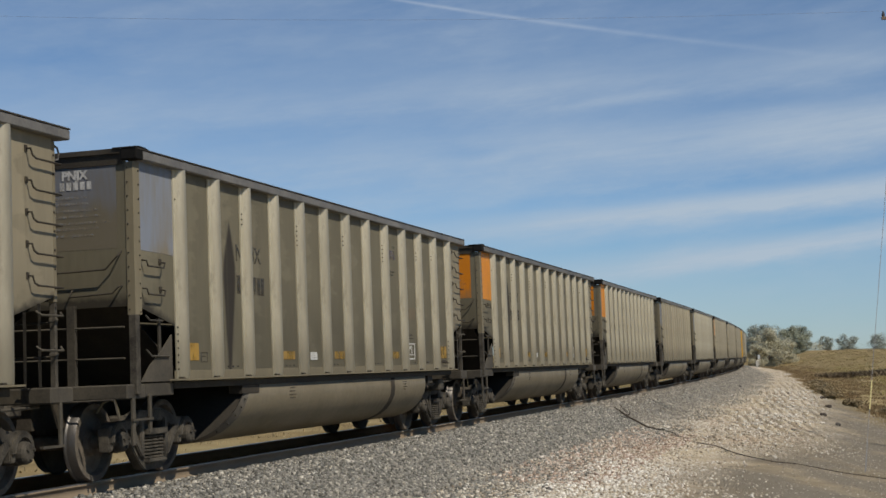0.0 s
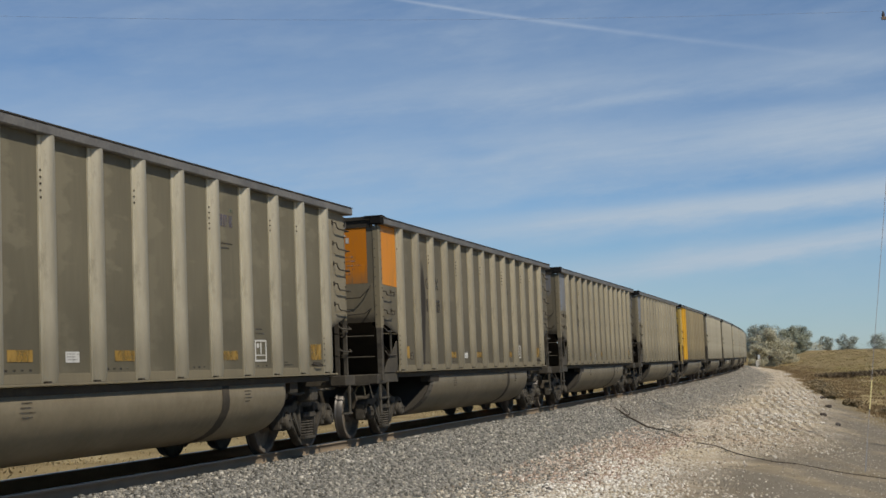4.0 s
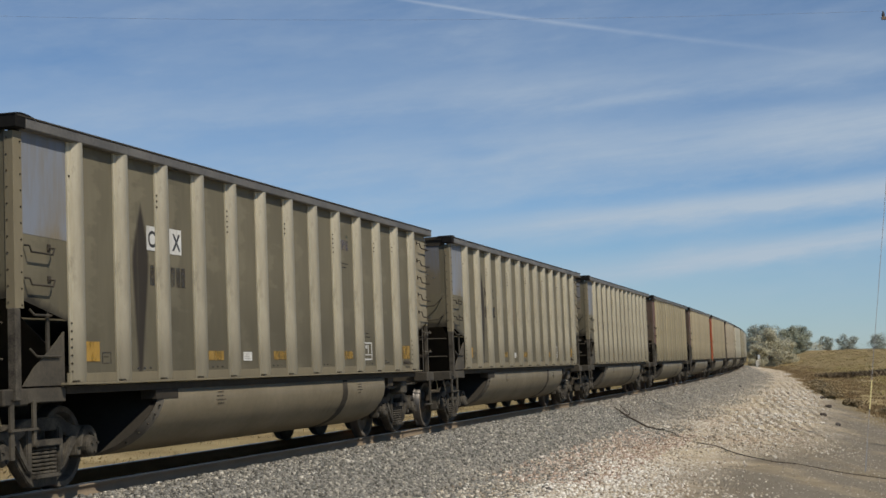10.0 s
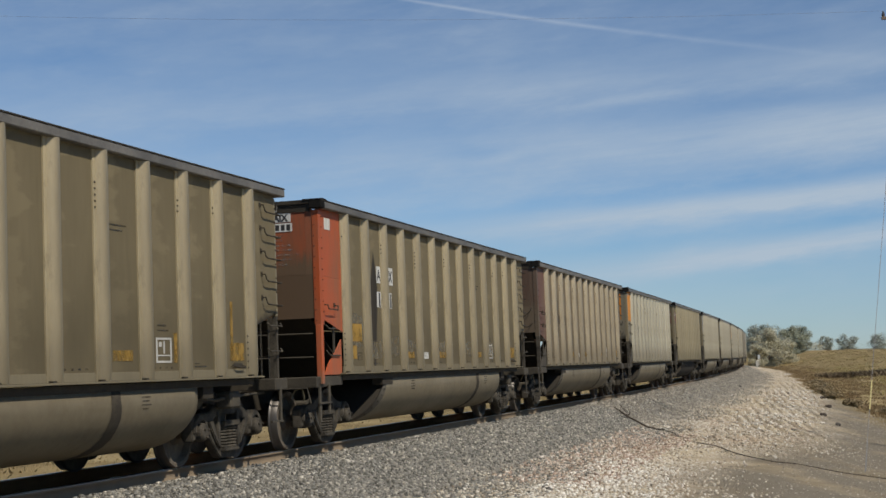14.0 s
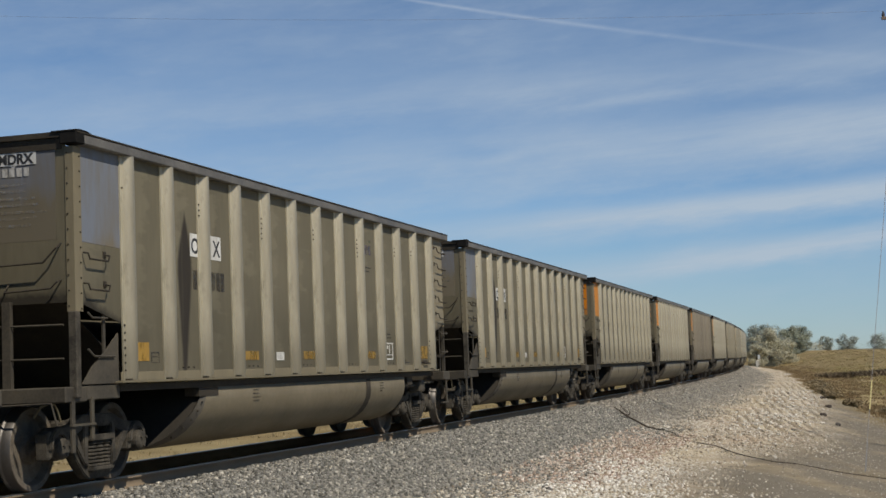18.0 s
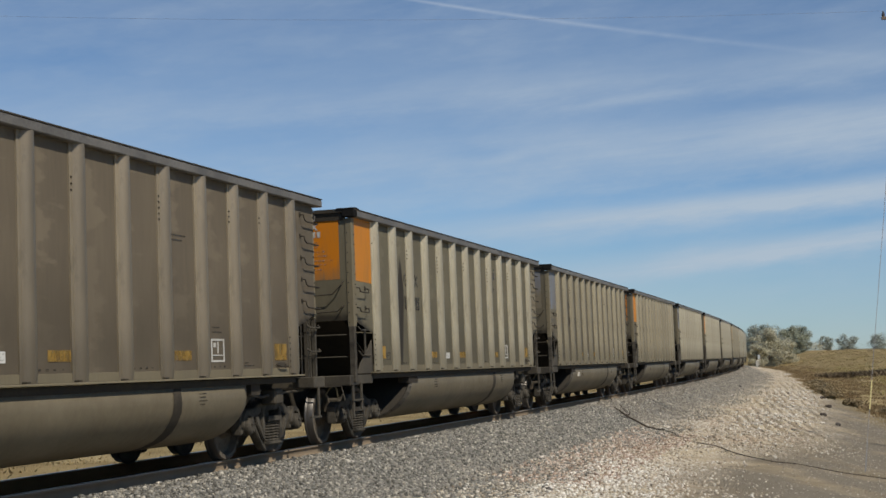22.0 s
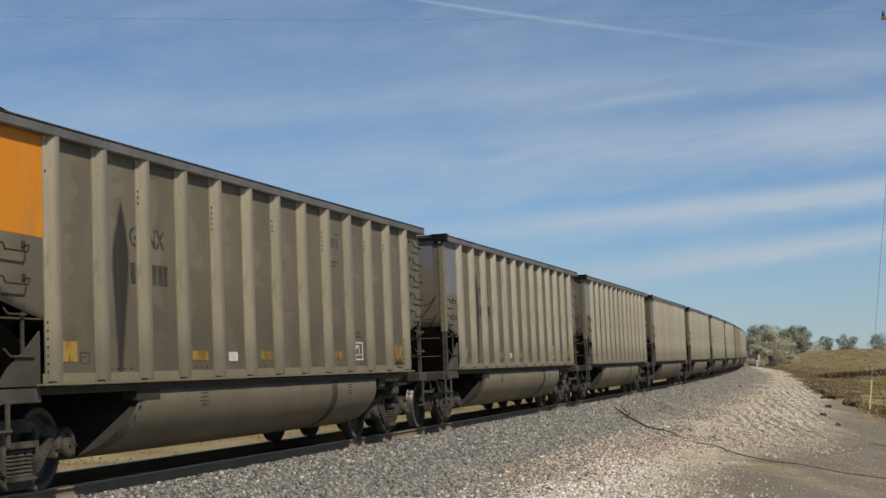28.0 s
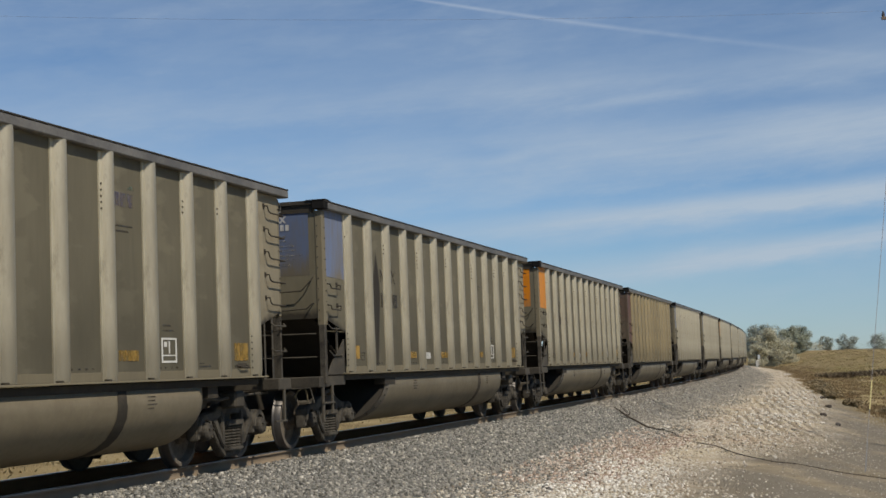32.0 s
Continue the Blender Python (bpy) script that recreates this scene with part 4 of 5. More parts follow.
        part("uncoupling_lever", grab([(-7.52, -1.40, 0.72), (-7.56, -1.36, 0.95), (-7.60, -0.3, 0.93), (-7.70, -0.14, 0.93)], 0.014), FRAME, w, at=m)
        part("air_hose", tube([(-7.5, 0.3, 0.9), (-7.75, 0.32, 0.78), (-7.9, 0.26, 0.58), (-8.06, 0.22, 0.52)], 0.03, 7), DARK, w, at=m)
        # brake hose arching over the leading wheel
        part("brake_hose", tube([(-7.28, -0.98, 0.80), (-7.22, -1.03, 0.91), (-7.10, -1.05, 0.945), (-6.96, -1.05, 0.93), (-6.86, -1.03, 0.84), (-6.80, -1.02, 0.74)], 0.014, 6), POSTM, w, at=m)
        # bogie
        for sy in (0, 180):
            mm = (turn if flip else Matrix()) @ pose(-6.17, 0, 0, 0, 0, sy)
            fr = part("side_frame", SIDE_FRAME, None, w, at=mm)
            if (sy == 0) != bool(flip):
                part("spring_nest", SPRINGS, None, fr)
                for bx in (-0.89, 0.89):
                    part("bearing_cap", BEARING, None, fr, at=pose(bx, 0, 0.457))
        part("bolster", box(-6.40, -5.94, -1.02, 1.02, 0.50, 0.74, 0.03), CAST, w, at=m)
        part("brake_beam", box(-5.86, -5.78, -0.75, 0.75, 0.34, 0.46, 0.01), DARK, w, at=m)
        for bx in (-7.06, -5.28):
            ws = part("wheelset", WHEEL_BODY, None, w, at=(turn if flip else Matrix()) @ pose(bx, 0, 0.457))
            for tr in WHEEL_TREADS:
                part("tread", tr, None, ws, "bright polished wheel tread")
    far_side(joined, turn, w)
    if scheme == "band":
        belly = TUB_ME.copy()
        belly.materials[0] = NEAR_BLACK
        belly.transform(Matrix.Diagonal((1.0, 0.90, 1.0, 1.0)))
        tub = part("tub", belly, None, w, "dark recessed belly")
        rivets = bmesh.new()
        for k in range(44):
            lathe([(-0.012, 0.022), (0.012, 0.022)], "y", 6, rivets, (-4.2 + 0.2 * k, -0.92, 0.315))
        tagged(part("belly_rivets", rivets, NEAR_BLACK, tub), kind="stuff")
    else:
        tub = part("tub", TUB_ME, None, w)
    bm = bmesh.new()
    for x, z, ln in ((-2.50, 0.975, 0.20), (-2.52, 0.925, 0.24), (-2.54, 0.875, 0.30), (-2.50, 0.83, 0.20), (3.02, 0.965, 0.22), (3.04, 0.92, 0.17), (3.02, 0.875, 0.24), (3.04, 0.83, 0.14)):
        box(x, x + ln, -1.4925, -1.4885, z - 0.008, z + 0.008, 0, bm)
    tagged(part("tub_print", bm, TUB_INK, tub), kind="stuff")
    if scheme != "band":
        part("seam", TUB_SEAM, None, tub, "dark stained seam")
        part("end_plate", TUB_END, None, tub)
    part("front_sheet", TUB_FRONT, None, tub, "near-black sloping front sheet")
    part("tub_shelf", box(-4.25, -3.66, -1.496, -1.30, 0.935, 1.044), DARK, w)
    bm = bmesh.new()
    for k in range(5):
        z = 0.86 - 0.105 * k
        y = -float(np.interp(z, (0.42, 0.51, 0.62, 0.74, 0.86), (1.19, 1.31, 1.40, 1.465, 1.488))) - 0.004
        lathe([(0, 0.016), (-0.012, 0.016), (-0.016, 0.009)], "y", 6, bm, (-4.03 - 0.60 * (1.02 - z) / 0.73, y, z))
    tagged(part("flange_bolts", bm, DARK, tub), kind="stuff")
    part("tub_shelf", box(4.76, 5.06, -1.45, -1.30, 0.90, 1.044), DARK, w)
    part("centre_sill", box(-7.4, 7.4, -0.2, 0.2, 0.62, 0.94), DARK, w)
    part("load_floor", box(-7.1, 7.1, -1.48, 1.43, 2.08, 2.14), DARK, w)
    part("brake_cylinder", lathe([(4.9, 0.05), (4.92, 0.13), (5.3, 0.13), (5.34, 0.06), (5.6, 0.03)], "x", 14, None, (0, -1.05, 0.86)), FRAME, w)
    part("brake_pipe", tube([(4.8, -1.30, 0.92), (5.4, -1.32, 0.86), (6.1, -1.25, 0.90), (7.3, -1.2, 0.92)], 0.02), FRAME, w)
    part("valve_box", box(5.75, 6.05, -1.40, -1.15, 0.74, 0.97, 0.03), FRAME, w)
    # markings on the side towards the camera
    part("yellow_mark", plate(-5.98, -5.60, 1.385, 1.60), YELLOW_MARK, w, "faded yellow reflector square")
    for x in (-2.77, -0.59, 2.33):
        part("yellow_mark", plate(x, x + 0.46, 1.385, 1.505), FAINT_YELLOW, w, "faded yellow reflector strip")
    part("yellow_mark", plate(5.50, 5.94, 1.375, 1.61), FAINT_YELLOW, w, "faded yellow reflector square")
    handle = grab([(5.56, -1.503, 1.315), (5.58, -1.55, 1.30), (5.64, -1.56, 1.285), (5.86, -1.56, 1.285), (5.90, -1.503, 1.31)], 0.013)
    box(5.60, 5.88, -1.512, -1.503, 1.285, 1.345, 0.004, handle)
    part("release_handle", handle, DARK, w)
    part("corner_ring", tube([(7.20, -1.49, 3.66), (7.27, -1.49, 3.64), (7.30, -1.49, 3.58), (7.28, -1.49, 3.52), (7.20, -1.49, 3.50)], 0.012, 6), CHORD, w)
    part("notice", plate(-1.66, -1.38, 1.375, 1.49), WHITE, w, "small white notice")
    bm = bmesh.new()
    for x0, x1, z in ((-1.64, -1.40, 1.465), (-1.64, -1.46, 1.435), (-1.62, -1.42, 1.405)):
        box(x0, x1, -1.5095, -1.5078, z - 0.006, z + 0.006, 0, bm)
    tagged(part("notice_print", bm, FADED, w), kind="stuff")
    bm = plate(3.38, 3.78, 1.36, 1.385)
    for x0, x1, z0, z1 in ((3.38, 3.78, 1.635, 1.66), (3.38, 3.41, 1.385, 1.635), (3.75, 3.78, 1.385, 1.635), (3.42, 3.74, 1.44, 1.455), (3.57, 3.60, 1.47, 1.62), (3.45, 3.52, 1.55, 1.61)):
        box(x0, x1, -1.508, -1.5025, z0, z1, 0, bm)
    part("stencil_frame", bm, WHITE, w, "white outlined maintenance stencil")
    bm = bmesh.new()
    for x0, x1, z0, z1 in ((-5.54, -5.34, 1.475, 1.488), (-5.54, -5.525, 1.36, 1.475), (-5.50, -5.40, 1.43, 1.44), (-5.50, -5.38, 1.36, 1.37), (-5.352, -5.34, 1.36, 1.475), (4.42, 4.75, 1.30, 1.315), (4.42, 4.56, 1.34, 1.35), (3.42, 3.70, 1.74, 1.755), (3.42, 3.64, 1.80, 1.815), (2.28, 2.7, 2.92, 2.935), (2.28, 2.6, 2.86, 2.875)):
        box(x0, x1, -1.507, -1.5025, z0, z1, 0, bm)
    part("small_print", bm, FADED, w)
    # bolt rows
    rows = []
    for k, n in ((0, 1), (2, 3), (4, 5), (6, 3), (8, 5), (10, 3), (11, 2)):
        rows.append([(RIB_X[k] - 0.135, -1.5225, 3.36 - 0.07 * j) for j in range(n)])
    rows.append([(RIB_X[0] - 0.135, -1.5225, 1.28 + 0.085 * j) for j in range(7)])
    rows.append([(RIB_X[12] - 0.135, -1.5225, 1.28 + 0.085 * j) for j in range(6)])
    rows.append([(-7.195, -1.5305, 1.95 + 0.165 * j) for j in range(11)])
    rows.append([(7.165, -1.5015, 1.95 + 0.2 * j) for j in range(9)])
    for r in rows[:7:2] + rows[7:]:
        tagged(part("bolt_row", bolts(r, 0.010 if r[0][0] < -7 else 0.013), None, w), kind="stuff")
    tagged(part("bolt_row", bolts(rows[1] + rows[3] + rows[5]), None, w), kind="stuff")
    bm = bmesh.new()
    for j in range(11):
        lathe([(0, 0.010), (-0.006, 0.010), (-0.009, 0.006)], "x", 6, bm, (-7.3165, -1.455, 1.98 + 0.165 * j))
    tagged(part("bolt_row", bm, DARK, w), kind="stuff")
    bm = bmesh.new()
    for k, x in enumerate(RIB_X):
        box(x - 0.13, x - 0.03, -1.575, -1.50, 1.166, 1.185, 0, bm)
    tagged(part("foot_weld", bm, DARK, w), kind="stuff")
    bm = bmesh.new()
    for k in range(1, 12, 2):
        for j in range(4):
            box(RIB_X[k] + 0.2 + 0.15 * j, RIB_X[k] + 0.25 + 0.15 * j, -1.506, -1.5025, 1.29, 1.31, 0, bm)
    tagged(part("weld_row", bm, FADED, w), kind="stuff")
    # lettering on the leading end: the owner's letters, bars for the numbers and the small print
    owner = {"grey": "PNJX", "blue": "PNJX", "orange": "GNX", "maroon": "JPX", "yellow": "TX"}.get(scheme)
    ink = TUB_INK if scheme == "yellow" else LETTER
    if owner:
        word(owner, 0, 0, 0.148, ink, w, "end_letters", pose(-7.3125, -0.95, 3.535, 90, 0, -90))
    if scheme != "band":
        bm = bmesh.new()
        for k in range(5):
            y = -0.99 + 0.088 * k
            box(-7.3135, -7.3105, y, y + 0.060, 3.41, 3.505, 0, bm)
        tagged(part("end_numbering", bm, ink, w), kind="stuff")
        rng = random.Random(7)
        bm = bmesh.new()
        for z, right, ln in ((3.32, -0.95, 0.55), (3.25, -0.94, 0.5), (3.17, -1.06, 0.7), (3.10, -1.11, 0.75), (3.02, -1.21, 0.85), (2.955, -1.09, 0.75), (2.875, -1.0, 0.6)):
            y = right
            while y < right + ln:
                g = rng.uniform(0.05, 0.13)
                box(-7.3135, -7.3105, y, y + g, z - 0.014, z + 0.014, 0, bm)
                y += g + rng.uniform(0.012, 0.03)
        tagged(part("small_print", bm, TUB_INK if scheme == "yellow" else DIM_LETTER, w), kind="stuff")
    else:
        bm = bmesh.new()
        for k in range(5):
            box(-7.3205, -7.3185, -1.37 + 0.066 * k, -1.322 + 0.066 * k, 3.275, 3.365, 0, bm)
        word("NCUX", 0, 0, 0.125, LETTER, w, "end_letters", pose(-7.3195, -1.02, 3.275, 90, 0, -90))
        tagged(part("end_lettering", bm, LETTER, w), kind="stuff")
    return w



# ---------------------------------------------------------------- loose stone on the bank
def stones(name, n, s_rng, off_rng, size, material, seed, lift=0.15, bias=1.0, patchy=0.0, fade=None):
    """Broken stones strewn over the bank in patches, as one mesh."""
    r = np.random.RandomState(seed)
    s = s_rng[0] + (s_rng[1] - s_rng[0]) * r.rand(n) ** bias
    o = off_rng[0] + (off_rng[1] - off_rng[0]) * r.rand(n)
    if patchy:
        field = np.sin(0.55 * s + 1.9 * np.sin(0.8 * o + 1)) * np.sin(1.15 * o + 1.4 * np.sin(0.31 * s)) + 0.5 * np.sin(1.7 * s + 2 * np.sin(1.3 * o)) * np.sin(2.1 * o + np.sin(s))
        keep = r.rand(n) > patchy * np.clip(0.5 - 0.55 * field, 0, 1)
        s, o = s[keep], o[keep]
    if fade:
        keep = r.rand(len(s)) > np.clip((o + 0.6 * np.sin(0.4 * s) + (2.0 * np.clip((46 - s) / 12, 0, 1) if fade[0] > 5 else 0) - fade[0]) / (fade[1] - fade[0]), 0, 1)
        s, o = s[keep], o[keep]
    if patchy:
        w = rill(s, o)
        keep = ~((np.sin(w) > 0.40) & (o > 3.9) & (s > 37) & (r.rand(len(s)) < 0.8))
        s, o = s[keep], o[keep]
    n = len(s)
    x, y, _ = on_track(s, o)
    z = ground_z(s, o)
    d = size[0] + (size[1] - size[0]) * r.rand(n) ** 3.2
    cube = np.array([(-1, -1, -1), (1, -1, -1), (1, 1, -1), (-1, 1, -1), (-1, -1, 1), (1, -1, 1), (1, 1, 1), (-1, 1, 1)], dtype=float) * 0.5
    v = cube[None] * (0.55 + 0.75 * r.rand(n, 8, 1)) * d[:, None, None] * (0.7 + 0.6 * r.rand(n, 1, 3))
    a, b = 6.28 * r.rand(n), 1.2 * (r.rand(n) - 0.5)
    ca, sa, cb, sb = np.cos(a), np.sin(a), np.cos(b), np.sin(b)
    vx, vy, vz = v[..., 0], v[..., 1] * cb[:, None] - v[..., 2] * sb[:, None], v[..., 1] * sb[:, None] + v[..., 2] * cb[:, None]
    v = np.stack([vx * ca[:, None] - vy * sa[:, None] + x[:, None], vx * sa[:, None] + vy * ca[:, None] + y[:, None], vz + (z + d * lift)[:, None]], -1)
    q = np.array([(0, 3, 2, 1), (4, 5, 6, 7), (0, 1, 5, 4), (1, 2, 6, 5), (2, 3, 7, 6), (3, 0, 4, 7)])
    f = (q[None] + 8 * np.arange(n)[:, None, None]).reshape(-1, 4)
    return new(name, from_arrays(name, v.reshape(-1, 3), f, material))


def stone_material(name, stops):
    m = Mat(name, 0.9)
    c = m.ramp(m.island(), stops)
    n = m.noise(60, 3)
    c = m.mix(m.math("MULTIPLY", n, 0.28), c, (0.16, 0.14, 0.11))
    return m.color(c).bump(n, 0.3, 0.01).m


GREY_STONE = stone_material("grey_ballast", ((0.0, (0.052, 0.052, 0.046)), (0.30, (0.150, 0.148, 0.132)), (0.65, (0.260, 0.254, 0.224)), (0.90, (0.36, 0.336, 0.28)), (1.0, (0.64, 0.60, 0.51))))
FAR_STONE = stone_material("dusty_ballast", ((0.0, (0.14, 0.13, 0.11)), (0.4, (0.23, 0.212, 0.178)), (0.8, (0.30, 0.275, 0.225)), (1.0, (0.52, 0.48, 0.40))))
PALE_STONE = stone_material("pale_gravel", ((0.0, (0.20, 0.16, 0.11)), (0.3, (0.42, 0.355, 0.265)), (0.6, (0.56, 0.495, 0.39)), (0.85, (0.68, 0.625, 0.525)), (1.0, (0.86, 0.82, 0.74))))
WHITE_STONE = stone_material("white_gravel", ((0.0, (0.30, 0.26, 0.2)), (0.3, (0.62, 0.575, 0.49)), (0.7, (0.80, 0.765, 0.69)), (1.0, (0.95, 0.93, 0.87))))
RUST_STONE = stone_material("rusty_gravel", ((0.0, (0.18, 0.125, 0.09)), (0.4, (0.40, 0.285, 0.21)), (0.75, (0.55, 0.44, 0.35)), (1.0, (0.78, 0.71, 0.63))))
tagged(stones("ballast_stones", 76000, (9, 46), (0.84, 4.3), (0.018, 0.048), GREY_STONE, 1, fade=(3.0, 4.6)), "crushed grey stone ballast beside the track", "ballast", kind="stuff")
tagged(stones("ballast_stones", 22000, (46, 190), (0.84, 4.6), (0.035, 0.07), FAR_STONE, 2, 0.15, 1.4, fade=(2.4, 4.6)), "crushed grey stone ballast beside the track", "ballast", kind="stuff")
tagged(stones("pale_gravel", 52000, (12, 50), (3.0, 9.6), (0.016, 0.052), PALE_STONE, 3, patchy=0.55, fade=(6.4, 9.4)), "pale broken rock and gravel on the bank", "gravel", kind="stuff")
tagged(stones("pale_gravel", 11000, (50, 210), (3.2, 8.6), (0.025, 0.065), PALE_STONE, 4, 0.15, 1.5, 0.7, (5.6, 8.4)), "pale broken rock and gravel on the bank", "gravel", kind="stuff")
tagged(stones("rusty_gravel", 5000, (26, 44), (3.0, 4.9), (0.025, 0.06), RUST_STONE, 5), "rust-red gravel at the foot of the ballast", "gravel", kind="stuff")


tagged(stones("white_gravel", 16000, (17, 33), (3.9, 7.0), (0.018, 0.052), WHITE_STONE, 8, patchy=0.35, fade=(6.4, 7.8)), "bright white broken stone on the bank", "gravel", kind="stuff")
tagged(stones("white_gravel", 2600, (46, 105), (5.0, 8.4), (0.03, 0.075), WHITE_STONE, 9, patchy=0.6, fade=(7.2, 8.4)), "bright white broken stone along the bank's foot", "gravel", kind="stuff")
DULL_STONE = stone_material("dull_dirt_pebbles", ((0.0, (0.20, 0.17, 0.13)), (0.5, (0.36, 0.31, 0.245)), (1.0, (0.56, 0.51, 0.43))))
tagged(stones("dirt_pebbles", 12000, (20, 75), (6.4, 12.5), (0.010, 0.034), DULL_STONE, 6), "dull pebbles on the dirt below the bank", "pebbles", kind="stuff")


# ---------------------------------------------------------------- sleepers
def sleeper_mesh():
    return box(-1.30, 1.30, -0.115, 0.115, -0.36, -0.175, 0.012)


_sm = mesh_of(sleeper_mesh(), SLEEPER)
_far_v, _far_f = [], []
for k in range(-1100, 1650):
    s = k * 0.53
    if 4 < s < 75:
        a = float(np.interp(s, _s, _a))
        x, y, _ = on_track(s)
        ob = new("sleeper", _sm)
        ob.parent = ground
        ob.matrix_basis = pose(float(x), float(y), 0, 0, 0, math.degrees(-a)) @ pose(0, 0, 0, 0, -math.degrees(CANT), 0)
    elif -580 < s < 860:
        b = len(_far_v)
        for o in (-1.3, 1.3):
            for ds in (-0.115, 0.115):
                for z in (-0.36, -0.175):
                    x, y, _ = on_track(s + ds, o)
                    _far_v.append((float(x), float(y), z + o * CANT))
        _far_f += [(b, b + 1, b + 3, b + 2), (b + 4, b + 6, b + 7, b + 5), (b, b + 4, b + 5, b + 1), (b + 2, b + 3, b + 7, b + 6), (b + 1, b + 5, b + 7, b + 3)]
tagged(new("far_sleepers", from_arrays("far_sleepers", _far_v, _far_f, SLEEPER)), "weathered wooden sleepers under the track", "sleepers", kind="stuff")


# ---------------------------------------------------------------- grass, weeds and ditch shade
def grass(name, pts, height, spreadw, blades, material, seed, wide=0.012):
    """Dry tufts of blades at the points (x, y, z), as one mesh."""
    r = np.random.RandomState(seed)
    n = len(pts) * blades
    p = np.repeat(np.asarray(pts, dtype=float), blades, 0)
    a = 6.2832 * r.rand(n)
    base = p + np.stack([np.cos(a), np.sin(a), 0 * a], -1) * (spreadw * r.rand(n))[:, None]
    h = height * (0.45 + 0.75 * r.rand(n)) * np.repeat(0.6 + 0.7 * r.rand(len(pts)), blades)
    b = 6.2832 * r.rand(n)
    side = np.stack([np.cos(b), np.sin(b), 0 * b], -1) * (wide * (0.6 + 0.8 * r.rand(n)))[:, None]
    lean = np.stack([np.cos(a), np.sin(a), 0 * a], -1) * (h * 1.1 * r.rand(n))[:, None]
    up = np.stack([0 * h, 0 * h, h], -1)
    v = np.stack([base - side, base + side, base + lean * 0.4 + up * 0.6 + side * 0.8, base + lean + up], 1).reshape(-1, 3)
    f = np.arange(n * 4).reshape(-1, 4)
    return new(name, from_arrays(name, v, f, material))


def leaf_material(name, stops, through_light=0.25, patch=None):
    m = Mat(name, 0.75)
    c = m.ramp(m.island(), stops)
    if patch:
        c = m.mix(m.ramp(m.noise(0.16, 5, (1, 0.45, 1), 0.65), ((0.42, 0.0), (0.60, 0.8))), c, patch)
    m.color(c)
    tl = m.node("BsdfTranslucent")
    m.put(c, tl.inputs[0])
    mx = m.node("MixShader")
    mx.inputs[0].default_value = through_light
    m.put(m.b.outputs[0], mx.inputs[1]).put(tl.outputs[0], mx.inputs[2])
    m.put(mx.outputs[0], m.t.nodes["Material Output"].inputs[0])
    return m.m


STRAW = leaf_material("dry_straw", ((0.0, (0.21, 0.16, 0.08)), (0.4, (0.35, 0.27, 0.14)), (0.75, (0.47, 0.375, 0.21)), (1.0, (0.56, 0.47, 0.30))), 0.40, (0.30, 0.235, 0.10))
BROWN_WEED = leaf_material("brown_weeds", ((0.0, (0.20, 0.14, 0.072)), (0.5, (0.34, 0.245, 0.13)), (1.0, (0.43, 0.325, 0.18))), 0.42, (0.28, 0.20, 0.10))
DITCH_SHADE = leaf_material("dark_brush", ((0.0, (0.07, 0.052, 0.03)), (0.6, (0.14, 0.102, 0.06)), (1.0, (0.24, 0.18, 0.10))))
GREEN_WEED = leaf_material("green_gold_weeds", ((0.0, (0.17, 0.15, 0.05)), (0.5, (0.32, 0.27, 0.09)), (1.0, (0.46, 0.38, 0.16))), 0.35, (0.44, 0.36, 0.19))


def surface(x, y):
    """Ground height under a world point."""
    i = int(np.argmin((_x - x) ** 2 + (_y - y) ** 2))
    off = math.hypot(_x[i] - x, _y[i] - y)
    return float(ground_z(np.array(_s[i]), np.array(off)))


def field_points(n, s_rng, off_rng, seed, bias=1.0, clump=0.0, edge=False):
    r = np.random.RandomState(seed)
    s = s_rng[0] + (s_rng[1] - s_rng[0]) * r.rand(n) ** bias
    o = off_rng[0] + (off_rng[1] - off_rng[0]) * r.rand(n)
    if edge:
        o = np.interp(s, (58, 65, 80, 91, 97, 110, 160, 250), (13.0, 11.0, 10.3, 9.7, 9.0, 7.5, 6.4, 7.4)) + (off_rng[1] - off_rng[0]) * r.rand(n) ** 1.5
    if clump:
        keep = np.array([noise.noise(Vector((a * 0.11, b * 0.85, seed))) > clump - 0.5 for a, b in zip(s, o)])
        s, o = s[keep], o[keep]
    x, y, _ = on_track(s, o)
    return np.stack([x, y, ground_z(s, o) - 0.03], -1)


tagged(grass("brown_weeds", field_points(5200, (58, 330), (0, 9), 11, 1.1, 0.5, True), 0.17, 0.85, 20, BROWN_WEED, 21, 0.035), "brown weeds along the edge of the bank", "weeds", kind="stuff")
tagged(grass("dry_grass", field_points(7500, (75, 420), (12.5, 80), 12, 1.1, 0.35), 0.22, 1.1, 12, STRAW, 22, 0.06), "dry straw-coloured grass in the field", "grass", kind="stuff")
tagged(grass("green_weeds", field_points(3000, (58, 260), (13, 40), 13, 1.2, 0.55), 0.28, 1.0, 16, GREEN_WEED, 23, 0.055), "golden-green weeds in the field", "weeds", kind="stuff")
tagged(grass("dry_grass", field_points(5500, (14, 160), (-40, -6), 14, 1.3), 0.09, 0.8, 9, STRAW, 24, 0.03), "dry straw-coloured grass beyond the track", "grass", kind="stuff")
def ditch_points(n, seed):
    r = np.random.RandomState(seed)
    out = []
    for k in range(n):
        f = r.rand()
        y = 186 + 6 * f + (4 + 30 * f) * (r.rand() - 0.5)
        x = y * (0.259 + 0.085 * f) + r.randn()
        out.append((x, y, surface(x, y)))
    return out


# dark blades put in for the shade that fills the ditch
tagged(grass("dark_brush", ditch_points(1500, 15), 0.50, 1.3, 14, DITCH_SHADE, 25, 0.09), "dark blades that stand for a ditch's shade in the field", "brush", kind="stuff")


